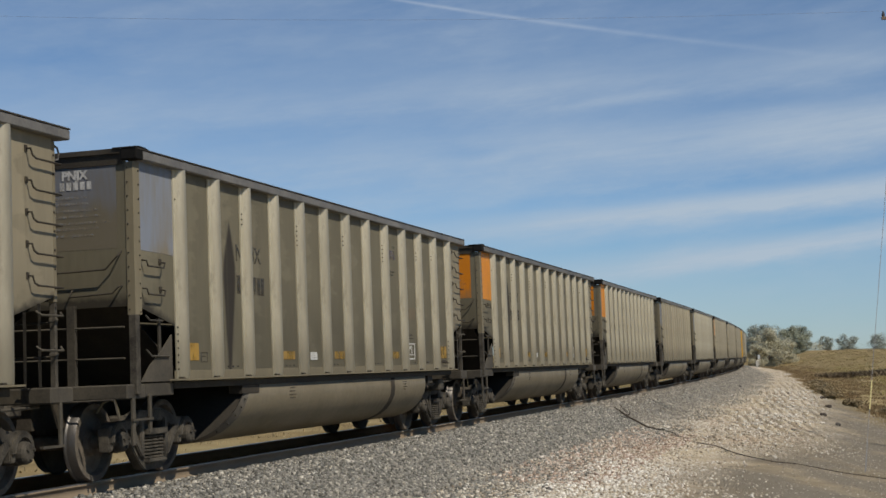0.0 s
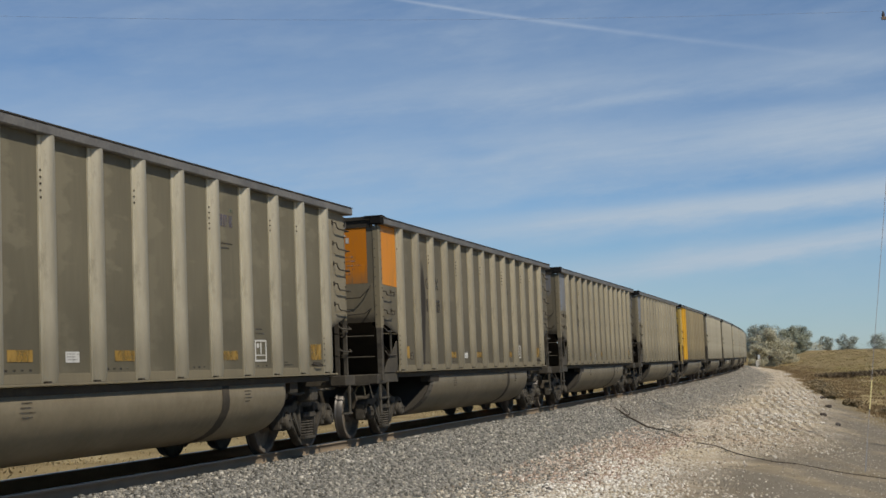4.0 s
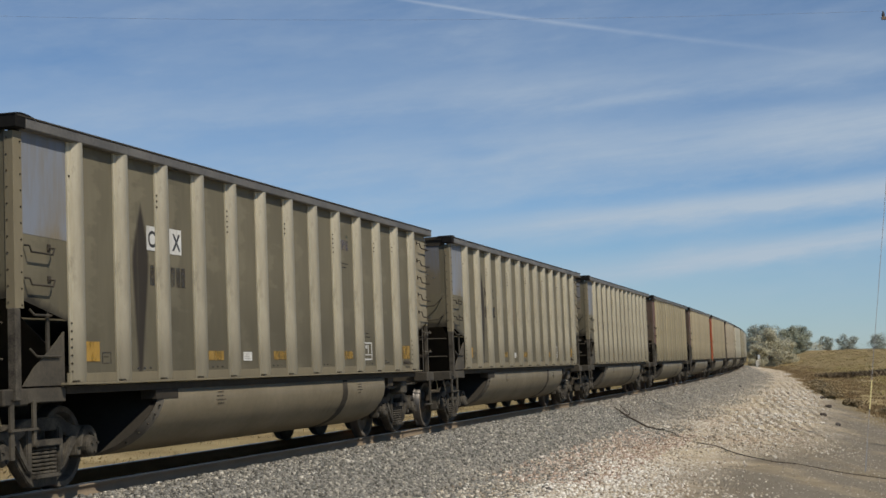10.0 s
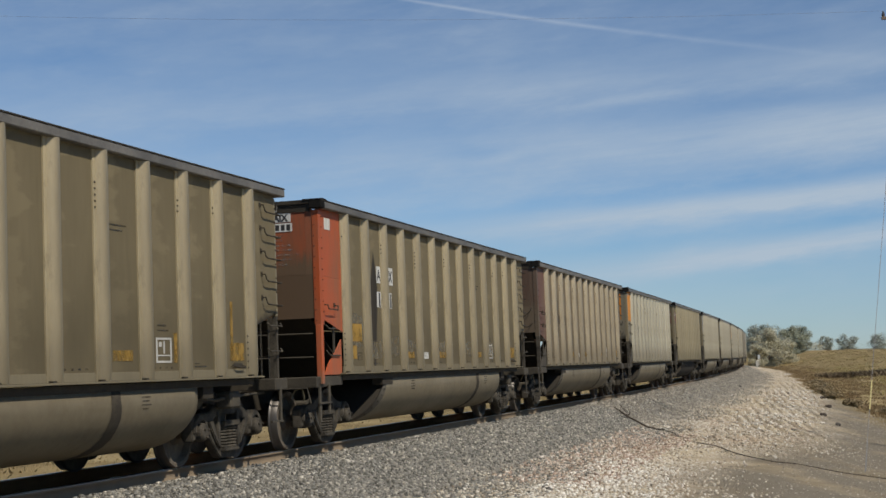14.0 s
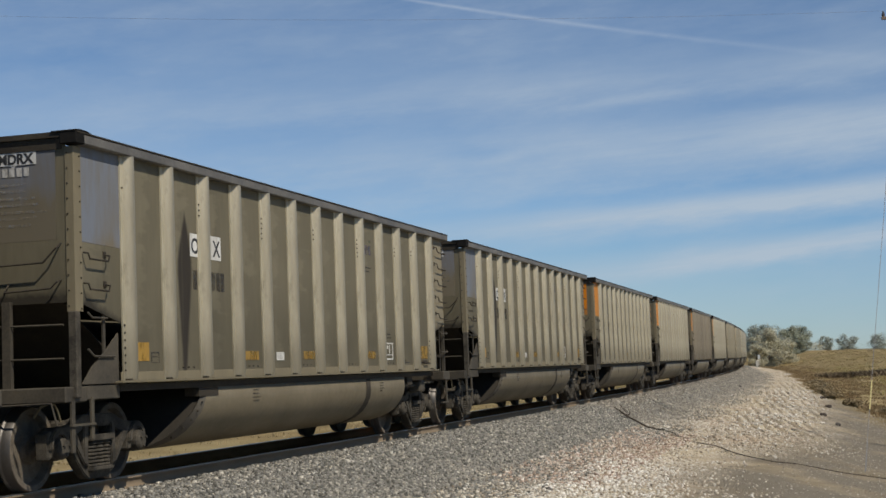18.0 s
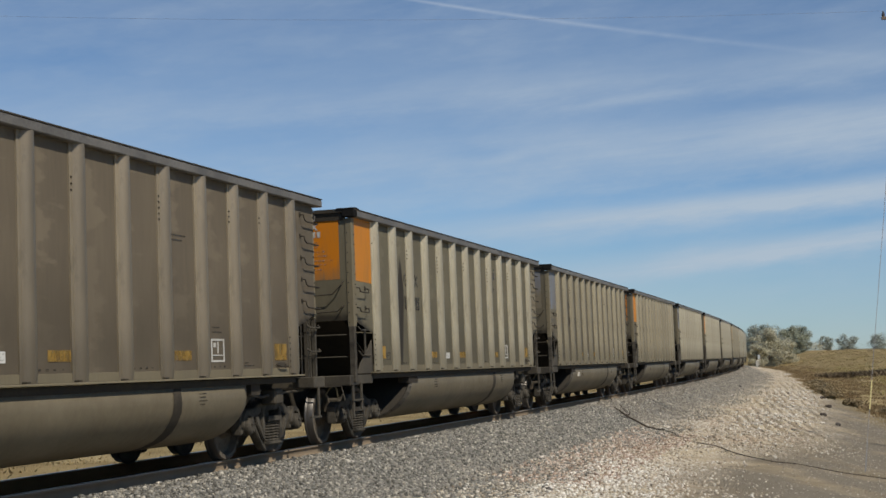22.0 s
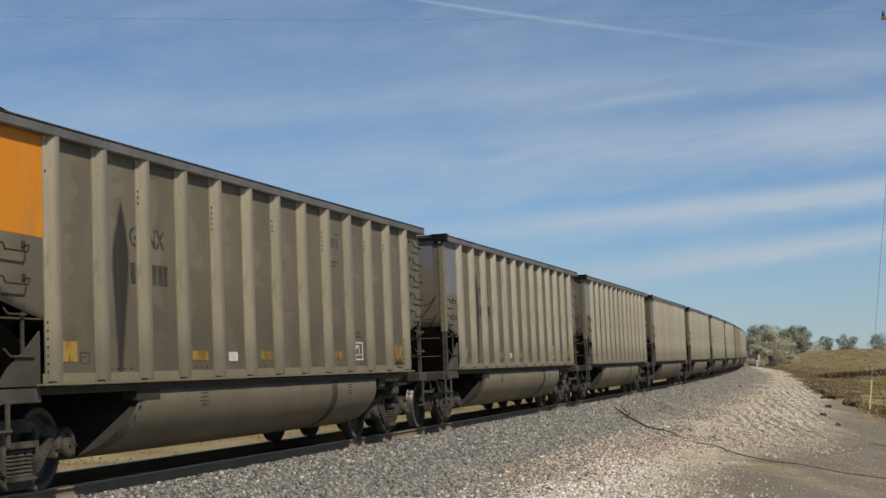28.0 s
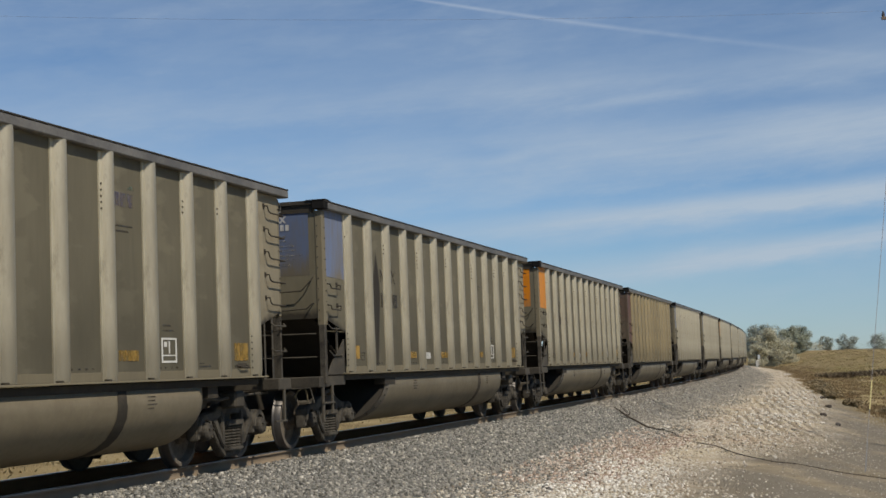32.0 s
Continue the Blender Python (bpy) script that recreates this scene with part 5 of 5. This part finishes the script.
# ---------------------------------------------------------------- trees
BARK = plain("grey_bark", (0.16, 0.13, 0.10), 0.95, 0, 6, 0.3)
LEAVES = {
    "pale": leaf_material("pale_olive_leaves", ((0.0, (0.46, 0.44, 0.32)), (0.5, (0.56, 0.535, 0.40)), (1.0, (0.66, 0.63, 0.49))), 0.45),
    "green": leaf_material("green_leaves", ((0.0, (0.28, 0.305, 0.235)), (0.5, (0.38, 0.405, 0.315)), (1.0, (0.48, 0.495, 0.39))), 0.48),
    # far crowns greyed and paled: distance haze is put into the leaf colour
    "dark": leaf_material("hazed_green_leaves", ((0.0, (0.29, 0.315, 0.275)), (0.5, (0.38, 0.41, 0.355)), (1.0, (0.47, 0.50, 0.43))), 0.48),
}


def tree(x, y, height, width, leaf, seed, label, low=0.12, n=5200, size=0.20):
    r = np.random.RandomState(seed)
    z0 = surface(x, y)
    t = new("tree")
    t.matrix_basis = pose(x, y, z0 - 0.05)
    bm = tube([(0, 0, -0.2), (0.1, 0, height * 0.15), (-0.05, 0.1, height * 0.35), (0.1, 0, height * 0.6)], height * 0.028, 8)
    part("trunk", bm, BARK, t)
    clumps = []
    for k in range(44):
        a, e = 6.2832 * r.rand(), r.rand()
        rad = width * 0.5 * (0.25 + 0.72 * r.rand()) * math.sin(math.pi * (0.12 + 0.80 * e)) ** 0.6
        clumps.append((rad * math.cos(a), rad * math.sin(a), height * (low + (0.93 - low) * e), width * (0.09 + 0.08 * r.rand())))
    for k in range(7):
        c = clumps[k * 3]
        part("limb", tube([(0, 0, height * 0.2), (c[0] * 0.5, c[1] * 0.5, height * 0.2 + (c[2] - height * 0.2) * 0.6), c[:3]], height * 0.009, 5), BARK, t)
    c = np.array(clumps)[r.randint(0, 44, n)]
    d = r.randn(n, 3)
    d /= np.linalg.norm(d, axis=1)[:, None]
    p = c[:, :3] + d * (c[:, 3] * (0.55 + 0.6 * r.rand(n)))[:, None] * np.array((1, 1, 0.85))
    p[:, 2] = np.maximum(p[:, 2], 0.15)
    u = r.randn(n, 3)
    u /= np.linalg.norm(u, axis=1)[:, None]
    w = np.cross(u, d + 0.3 * r.randn(n, 3))
    w /= np.linalg.norm(w, axis=1)[:, None] + 1e-6
    k = (size * (0.5 + r.rand(n)))[:, None]
    v = np.stack([p - u * k, p + w * k * 0.5, p + u * k, p - w * k * 0.5], 1).reshape(-1, 3)
    part("crown", from_arrays("crown", v, np.arange(4 * n).reshape(-1, 4), LEAVES[leaf]), None, t)
    return tagged(t, label, "tree", group="trees beyond the field")


for (u, dist, top, wd, leaf, lab, sd) in (
        (0.2165, 330, 0.0172, 9.0, "pale", "bushy pale olive willow at the field's edge", 1),
        (0.2085, 318, 0.0125, 6.0, "pale", "bushy pale olive willow beside the track", 2),
        (0.2270, 345, 0.0105, 7.0, "pale", "low pale olive willow at the field's edge", 3),
        (0.2130, 420, 0.0192, 12.0, "dark", "dark green tree behind the willows", 4),
        (0.2300, 430, 0.0188, 8.0, "green", "green tree behind the willows", 5),
        (0.2370, 440, 0.0186, 8.5, "green", "green tree with an open crown", 6),
        (0.2545, 520, 0.0120, 6.0, "dark", "dark green tree far across the field", 7),
        (0.2475, 480, 0.0072, 9.0, "pale", "pale scrubby tree in the field", 8),
        (0.2690, 520, 0.0125, 8.5, "dark", "dark green tree far across the field", 9),
        (0.2905, 500, 0.0130, 9.0, "dark", "dark green tree far across the field", 10),
        (0.2615, 560, 0.0045, 16.0, "pale", "pale scrub far across the field", 11),
        (0.2800, 600, 0.0042, 22.0, "dark", "dark far line of trees", 12),
        (0.3020, 590, 0.0045, 20.0, "dark", "dark far line of trees", 13)):
    high = EYE_Z + top * dist - surface(u * dist, dist)
    tree(u * dist, dist, high, wd, leaf, sd, lab, 0.03, 13000 if sd < 7 else 7000, max(0.12, 0.019 * high) if sd < 7 else 0.026 * high)

BUSH = leaf_material("dry_bush_leaves", ((0.0, (0.20, 0.155, 0.085)), (0.5, (0.33, 0.26, 0.15)), (1.0, (0.46, 0.38, 0.23))), 0.35)


def bush(s, off, high, wide, seed):
    """A low dry bush: a few stems under a loose crown."""
    r = np.random.RandomState(seed)
    x, y, _ = on_track(s, off)
    b = new("bush")
    b.matrix_basis = pose(float(x), float(y), float(ground_z(np.array(float(s)), np.array(float(off)))) - 0.02)
    for k in range(4):
        a = 1.57 * k + r.rand()
        part("stem", tube([(0, 0, -0.05), (0.18 * wide * math.cos(a), 0.18 * wide * math.sin(a), high * 0.4), (0.3 * wide * math.cos(a), 0.3 * wide * math.sin(a), high * 0.75)], 0.012, 5), BARK, b)
    n = 1500
    d = r.randn(n, 3)
    d /= np.linalg.norm(d, axis=1)[:, None]
    p = d * (0.45 + 0.55 * r.rand(n, 1) ** 0.5) * np.array((wide * 0.5, wide * 0.5, high * 0.5)) * (0.75 + 0.35 * np.sin(3 * d[:, :1] + seed) * np.cos(4 * d[:, 1:2]))
    p[:, 2] = np.abs(p[:, 2] + high * 0.45)
    u = r.randn(n, 3) * 0.035
    w = r.randn(n, 3) * 0.03
    v = np.stack([p - u, p + w, p + u, p - w], 1).reshape(-1, 3)
    part("crown", from_arrays("crown", v, np.arange(4 * n).reshape(-1, 4), BUSH), None, b)
    tagged(b, "low dry brown bush at the edge of the bank", "bush", group="dry bushes along the bank")


for k, (s, off, high, wide) in enumerate(((92, 8.6, 0.55, 1.5), (85, 9.6, 0.5, 1.3), (100, 8.3, 0.6, 1.6), (78, 11.2, 0.45, 1.4), (110, 8.1, 0.7, 2.0), (120, 7.9, 0.7, 2.2), (70, 13.0, 0.5, 1.6))):
    bush(s, off, high, wide, 40 + k)

# ---------------------------------------------------------------- small things on the bank
WOOD_DARK = plain("dead_wood", (0.055, 0.042, 0.032), 0.95, 0, 15, 0.3)
YELLOW_GUARD = plain("faded_yellow_plastic", (0.52, 0.45, 0.20), 0.6, 0, 8, 0.2)
WIRE = plain("grey_wire", (0.20, 0.20, 0.20), 0.5, 0.6)
POLE = plain("weathered_pole", (0.16, 0.12, 0.09), 0.9, 0, 5, 0.3)
PORCELAIN = plain("dark_insulator", (0.06, 0.055, 0.055), 0.35)


def on_bank(s, off, lift=0.0):
    x, y, _ = on_track(s, off)
    return Vector((float(x), float(y), float(ground_z(np.array(float(s)), np.array(float(off)))) + lift))


branch = tagged(new("dead_branch"), "dead black branch lying on the ballast slope", "branch")
part("stem", tube([on_bank(45.8, 2.30, 0.10), on_bank(45.4, 2.55, 0.07), on_bank(45.2, 2.80, 0.08), on_bank(45.0, 3.25, 0.05), on_bank(44.85, 3.75, 0.03)], 0.026, 6), WOOD_DARK, branch)
for k, (ds, do, up) in enumerate(((0.5, -0.22, 0.34), (0.1, -0.30, 0.12), (0.8, -0.02, 0.18), (-0.2, 0.1, 0.30))):
    part("twig", tube([on_bank(45.4, 2.6, 0.10), on_bank(45.5 + ds * 0.6, 2.6 + do * 0.6, 0.07 + up * 0.3), on_bank(45.6 + ds, 2.55 + do * 1.3, 0.07 + up * 0.5)], 0.014, 5), WOOD_DARK, branch)

hose = tagged(new("old_cable"), "old dark cable half buried along the bank", "cable")
part("cable", tube([on_bank(s, o, 0.085 if s > 40 else 0.055) for s, o in ((44.8, 3.7), (43.6, 4.2), (42.1, 4.73), (40.2, 5.3), (38.4, 5.85), (36.8, 6.45), (35.5, 7.03), (34.9, 7.5), (34.85, 7.96), (35.2, 8.5), (35.7, 8.95), (36.0, 9.95), (36.2, 11.0))], 0.012, 6), WOOD_DARK, hose)

for k, (s, o, d) in enumerate(((25.2, 4.24, 0.09), (23.6, 4.6, 0.05), (97.4, 2.94, 0.16), (65.5, 8.1, 0.2), (94.6, 6.0, 0.14), (90.4, 8.0, 0.22), (60, 8.7, 0.16), (76, 8.3, 0.22))):
    bm = bmesh.new()
    bmesh.ops.create_icosphere(bm, subdivisions=2, radius=d)
    for v in bm.verts:
        v.co *= 0.75 + 0.5 * noise.noise(v.co * 9 + Vector((k * 3.1, 0, 0)))
        v.co.z *= 0.6
    ob = new("dark_rock", mesh_of(bm, WOOD_DARK if k % 2 else plain("dark_stone", (0.075, 0.066, 0.058), 0.9, 0, 20)))
    ob.matrix_basis = Matrix.Translation(on_bank(s, o, d * 0.2))
    tagged(ob, "dark weathered rock lying on the bank", "rock", group="dark rocks on the bank")

guy = tagged(new("guy_wire"), "slanting steel guy wire with a faded yellow guard", "guy wire")
_A, _T = Vector((10.1, 36.3, surface(10.1, 36.3) - 0.05)), Vector((14.62, 47.55, 11.0))
part("wire", tube([_A, _A.lerp(_T, 0.5), _T], 0.008, 5), WIRE, guy)
part("guard", tube([_A.lerp(_T, 0.12), _A.lerp(_T, 0.178)], 0.016, 8), YELLOW_GUARD, guy, "faded yellow plastic guard")
part("anchor_rod", tube([_A - Vector((0, 0, 0.2)), _A.lerp(_T, 0.06)], 0.012, 6), WIRE, guy)

pole = tagged(new("utility_pole"), "tall weathered wooden utility pole with a crossarm", "utility pole")
_pz = surface(14.70, 47.7)
part("shaft", lathe([(_pz - 0.3, 0.16), (12.7, 0.10)], "z", 12, None, (14.70, 47.7, 0)), POLE, pole)
part("crossarm", box(14.21, 15.75, 47.54, 47.60, 12.16, 12.27, 0.01), POLE, pole)
for x in (14.27, 15.68):
    part("insulator", lathe([(12.27, 0.02), (12.30, 0.05), (12.36, 0.05), (12.38, 0.03), (12.44, 0.03)], "z", 10, None, (x, 47.57, 0)), PORCELAIN, pole)
line = tagged(new("power_line"), "thin overhead power line against the sky", "power line")
part("wire", tube([(x, 47.57, 12.30 + 0.001 * (x - 2) ** 2) for x in [14.27 - 2.2 * k for k in range(25)]], 0.0028, 5), WIRE, line)

post = tagged(new("marker_post"), "white marker post beside the far track", "post")
_mx, _my = 0.2085 * 262, 262.0
part("shaft", box(_mx - 0.12, _mx + 0.12, _my - 0.08, _my + 0.08, surface(_mx, _my) - 0.2, surface(_mx, _my) + 1.3, 0.02), WHITE, post)
part("plate", box(_mx + 0.15, _mx + 0.55, _my - 0.06, _my - 0.03, surface(_mx, _my) + 1.5, surface(_mx, _my) + 2.3, 0.02), plain("grey_sign_back", (0.45, 0.47, 0.48), 0.5), post, "grey back of a small sign")
part("sign_pole", box(_mx + 0.32, _mx + 0.38, _my - 0.03, _my + 0.03, surface(_mx, _my) - 0.2, surface(_mx, _my) + 2.3), WHITE, post)

# ---------------------------------------------------------------- the train
SCHEMES = {1: "orange", 2: "orange", 5: "orange", 8: "yellow", 14: "maroon", 15: "maroon", 16: "red", 17: "maroon", 18: "orange", 19: "band", 22: "orange", 23: "orange", 24: "orange", 25: "orange",
           27: "orange", 29: "orange", 31: "orange", 35: "blue", 36: "blue", 37: "orange", 38: "maroon", 41: "orange"}
TONES = {8: "ochre", 26: "drab", 3: "drab", 7: "drab", 6: "drab", 5: "drab", 14: "olive", 15: "tan", 31: "drab", 17: "brown", 18: "silver", 19: "olive", 24: "umber", 38: "ochre", 16: "tan", 27: "drab"}
COLOUR_WORDS = {"grey": "slate-blue", "blue": "blue", "orange": "orange", "yellow": "bright yellow", "maroon": "maroon", "red": "vermilion", "band": "maroon-banded"}
FIRST, LAST = -1, 47
protos = {}
train = []
for i in range(FIRST, LAST + 1):
    key = (SCHEMES.get(i, "grey"), TONES.get(i, "dust"))
    if key not in protos:
        protos[key] = build_wagon(*key)
        ob = protos[key]
    else:
        ob = copy_thing(protos[key], Matrix())
    tagged(ob, "coal wagon with %s end panel under %s road dust" % (COLOUR_WORDS[key[0]], {"dust": "tan", "brown": "brown", "umber": "dark brown", "ochre": "ochre", "silver": "pale grey", "olive": "olive-brown", "tan": "yellowish tan", "drab": "drab brown"}[key[1]]), "freight wagon", group="wagons of the coal train")
    train.append((i, ob))


PURPLE = flaking("faded_purple_emblem", (0.125, 0.112, 0.175), 0.55, (0.13, 0.115, 0.11))
GREEN = flaking("faded_green_emblem", (0.10, 0.19, 0.13), 0.5, (0.15, 0.14, 0.10))
CHALK = plain("pale_scrawl", (0.50, 0.47, 0.40), 0.8)
SMEAR = flaking("smeared_pale_paint", (0.225, 0.195, 0.135), 0.62, (0.17, 0.145, 0.095), 0.7, 4.0)
INK = plain("blue_black_spray", (0.035, 0.04, 0.07), 0.6)
def side_marks(i, ob):
    """Owner's letters on both sides of the third rib, with plain bars for the numbers, and what sets a wagon apart."""
    boxed = {16: ("A", "X"), 20: ("O", "X"), 21: ("Q", "RX"), 34: ("O", "X"), 35: ("N", "JX"), 11: ("C", "X"), 8: ("T", "X")}
    a, b = boxed.get(i, ("G", "NX") if SCHEMES.get(i) == "orange" else ("N", "UX"))
    if i in boxed:
        part("letter_plate", plate(-4.42, -4.17, 2.69, 2.98), WHITE, ob, "white letter patch")
        part("letter_plate", plate(-3.86, -3.44 if len(b) > 1 else -3.50, 2.68, 2.99), WHITE, ob, "white letter patch")
        word(a, -4.395, 2.735, 0.27, BLACK, ob)
        word(b, -3.84 if len(b) > 1 else -3.74, 2.73, 0.29, BLACK, ob)
    elif SCHEMES.get(i) not in ("maroon", "band"):
        word(a, -4.38, 2.72, 0.31, FADED, ob)
        word(b, -3.95, 2.72, 0.31, FADED, ob)
    if i == 16:
        for z0, z1, y0 in ((3.535, 3.672, -1.08), (3.385, 3.515, -1.10)):
            part("end_plate", box(-7.3155, -7.3105, y0, -0.42, z0, z1), WHITE, ob, "white patch on the end")
        word("CAIX", 0, 0, 0.145, BLACK, ob, "end_letters", pose(-7.317, -1.04, 3.552, 90, 0, -90))
        end_bars = bmesh.new()
        for k in range(5):
            box(-7.3185, -7.3158, -1.07 + 0.092 * k, -1.008 + 0.092 * k, 3.405, 3.495, 0, end_bars)
        tagged(part("end_numbering", end_bars, BLACK, ob), kind="stuff")
    if i in (20, 21):
        part("end_plate", box(-7.3155, -7.3105, -1.08, -0.42, 3.535, 3.672), WHITE, ob, "white patch under the owner's letters")
        word("MDRX" if i == 20 else "MDHX", 0, 0, 0.150, BLACK, ob, "end_letters", pose(-7.317, -1.055, 3.552, 90, 0, -90))
    bm = bmesh.new()
    for k, x in enumerate((-4.35, -3.80, -3.66, -3.52) if i != 16 else (-4.33, -3.81, -3.69)):
        box(x, x + (0.11 if i != 16 else 0.07), -1.5095 if i == 16 else -1.5075, -1.5025, 2.28, 2.52, 0, bm)
    if i == 16:
        tagged(part("side_numbering", bm, BLACK, ob), kind="stuff")
    elif i == 8:
        part("side_numbering", bm, WHITE, ob, "number bars on the side")
    else:
        tagged(part("side_numbering", bm, FADED, ob), kind="stuff")
    if i in (-1, 0, 1, 2, 3, 4, 10, 11, 13, 18, 20, 21, 32, 22, 23, 25, 26, 27, 29, 30, 31, 35):
        bm = bmesh.new()
        for k in range(3):
            box(2.27 + 0.16 * k, 2.40 + 0.16 * k, -1.5075, -1.5025, 3.15, 3.31, 0, bm)
        part("emblem", bm, PURPLE, ob, "faded purple emblem")
        part("emblem_leaf", box(2.58, 2.76, -1.5075, -1.5025, 3.35, 3.40), GREEN, ob, "faded green emblem stroke")
    if i in (3, 8):
        x0 = 4.35 if i == 3 else -3.62
        for k, (dx, z) in enumerate(((0, 1.50), (0.14, 1.62), (0.28, 1.52), (0.60, 1.66), (0.95, 1.6))):
            part("scrawl", tube([(x0 + dx, -1.509, z), (x0 + dx + 0.05, -1.509, z + 0.32), (x0 + dx + 0.09, -1.509, z + 0.26), (x0 + dx + 0.07, -1.509, z + 0.02)], 0.006, 4), CHALK, ob, "pale painted scrawl")
    if i in (14, 15):
        if i == 15:
            part("yellow_stroke", plate(3.85, 3.94, 1.36, 1.72), FAINT_YELLOW, ob, "upright stroke of faded yellow paint")
        part("yellow_stroke", plate(5.53, 5.60, 1.48, 2.16), FAINT_YELLOW, ob, "upright stroke of faded yellow paint")
    if i == 16:
        part("panel_plate", plate(-6.98, -6.72, 3.42, 3.60, 0.001), WHITE, ob, "white painted square")
        part("yellow_patch", plate(-5.92, -5.32, 1.67, 1.96, 0.002), YELLOW_MARK, ob, "faded yellow patch")
        for k, (x, z, w, h) in enumerate(((-5.97, 1.60, 0.72, 0.52), (-4.95, 1.40, 0.74, 0.30), (-3.92, 1.42, 0.70, 0.34), (-2.90, 1.44, 0.74, 0.26), (-0.85, 1.42, 0.70, 0.30), (1.2, 1.44, 0.70, 0.26), (3.24, 1.42, 0.72, 0.28))):
            ring = [(x + w * a / 7, z + 0.03 * math.sin(0.9 * a + k)) for a in range(8)] + [(x + w * a / 7, z + h + 0.03 * math.sin(0.7 * a + 2 * k)) for a in range(7, -1, -1)]
            part("pale_smear", prism(ring, "y", -1.5068, -1.5025), SMEAR, ob, "pale smeared paint")
        for x in (-4.43, -3.86):
            part("number_plate", plate(x, x + 0.27, 2.27, 2.54, -0.001), WHITE, ob, "white number patch")
    if i == 28:
        for k, (x, z) in enumerate(((-7.02, 2.90), (-6.84, 3.02), (-6.62, 2.92), (-6.45, 3.10))):
            part("scrawl", tube([(x + 0.10 * math.sin(2.1 * a + k), -1.507, z + 0.10 * a + 0.05 * math.cos(3 * a)) for a in range(6)], 0.006, 4), INK, ob, "dark sprayed scrawl")
    if i in (10, 26):
        for k in range(4):
            x = -1.0 + 0.24 * k if i == 10 else -3.3 + 0.10 * k
            part("scrawl", tube([(x, -1.492, 0.80), (x + 0.05, -1.492, 0.93), (x + 0.12, -1.492, 0.92), (x + 0.06 + 0.03 * k, -1.492, 0.82)], 0.007, 4), CHALK, ob, "pale painted scrawl")
    rng = random.Random(100 + i)
    if rng.random() < 0.5:
        x = rng.choice((0.35, 1.35, -1.75, 3.45))
        bm = bmesh.new()
        box(x, x + rng.uniform(0.2, 0.45), -1.5072, -1.5025, 2.1, 2.1 + rng.uniform(0.15, 0.5), 0, bm)
        part("repaint_patch", bm, BODY_TONES["brown"][0], ob, "square patch of darker paint")


for i, ob in train:
    side_marks(i, ob)


def wagon_pose(s):
    """The wagon's pose with its centre s metres along the track: both bogies on the rails, leaning with the track."""
    ax, ay, _ = on_track(s - TRUCK)
    bx, by, _ = on_track(s + TRUCK)
    return pose(float(ax + bx) / 2, float(ay + by) / 2, 0, 0, 0, math.degrees(math.atan2(by - ay, bx - ax))) @ pose(0, 0, 0, -math.degrees(CANT))


def motions():
    for i, ob in train:
        s0 = 14.74 + PITCH * (i + 0.5)
        walk(ob, [(float(t), wagon_pose(s0 - travelled(t))) for t in range(33)])
        # the wheels turn while the wagon is close
        times = [k / FPS for k in range(32 * FPS + 1) if -12 < s0 - travelled(k / FPS) < 52]
        if not times:
            continue
        for ws in [c for c in ob.children if c.name.startswith("wheelset")]:
            base = ws.matrix_basis.copy()
            spin = 1.0 if base.to_euler().z < 1 else -1.0
            rows = [(t, base @ pose(0, 0, 0, 0, -spin * math.degrees(travelled(t) / 0.457), 0)) for t in times]
            if times[0] > 0:
                rows.insert(0, (0.0, rows[0][1]))
            if times[-1] < 32:
                rows.append((32.0, rows[-1][1]))
            walk(ws, rows)
    walk(cloud_layer, [(0.0, pose(0, 0, 0, 0, 0, 0.30)), (32.0, pose(0, 0, 0, 0, 0, -0.30))])
    walk(contrail, [(0.0, pose(0, 0, 0, 0, 0, 0.43)), (32.0, pose(0, 0, 0, 0, 0, -0.43))])


motions()
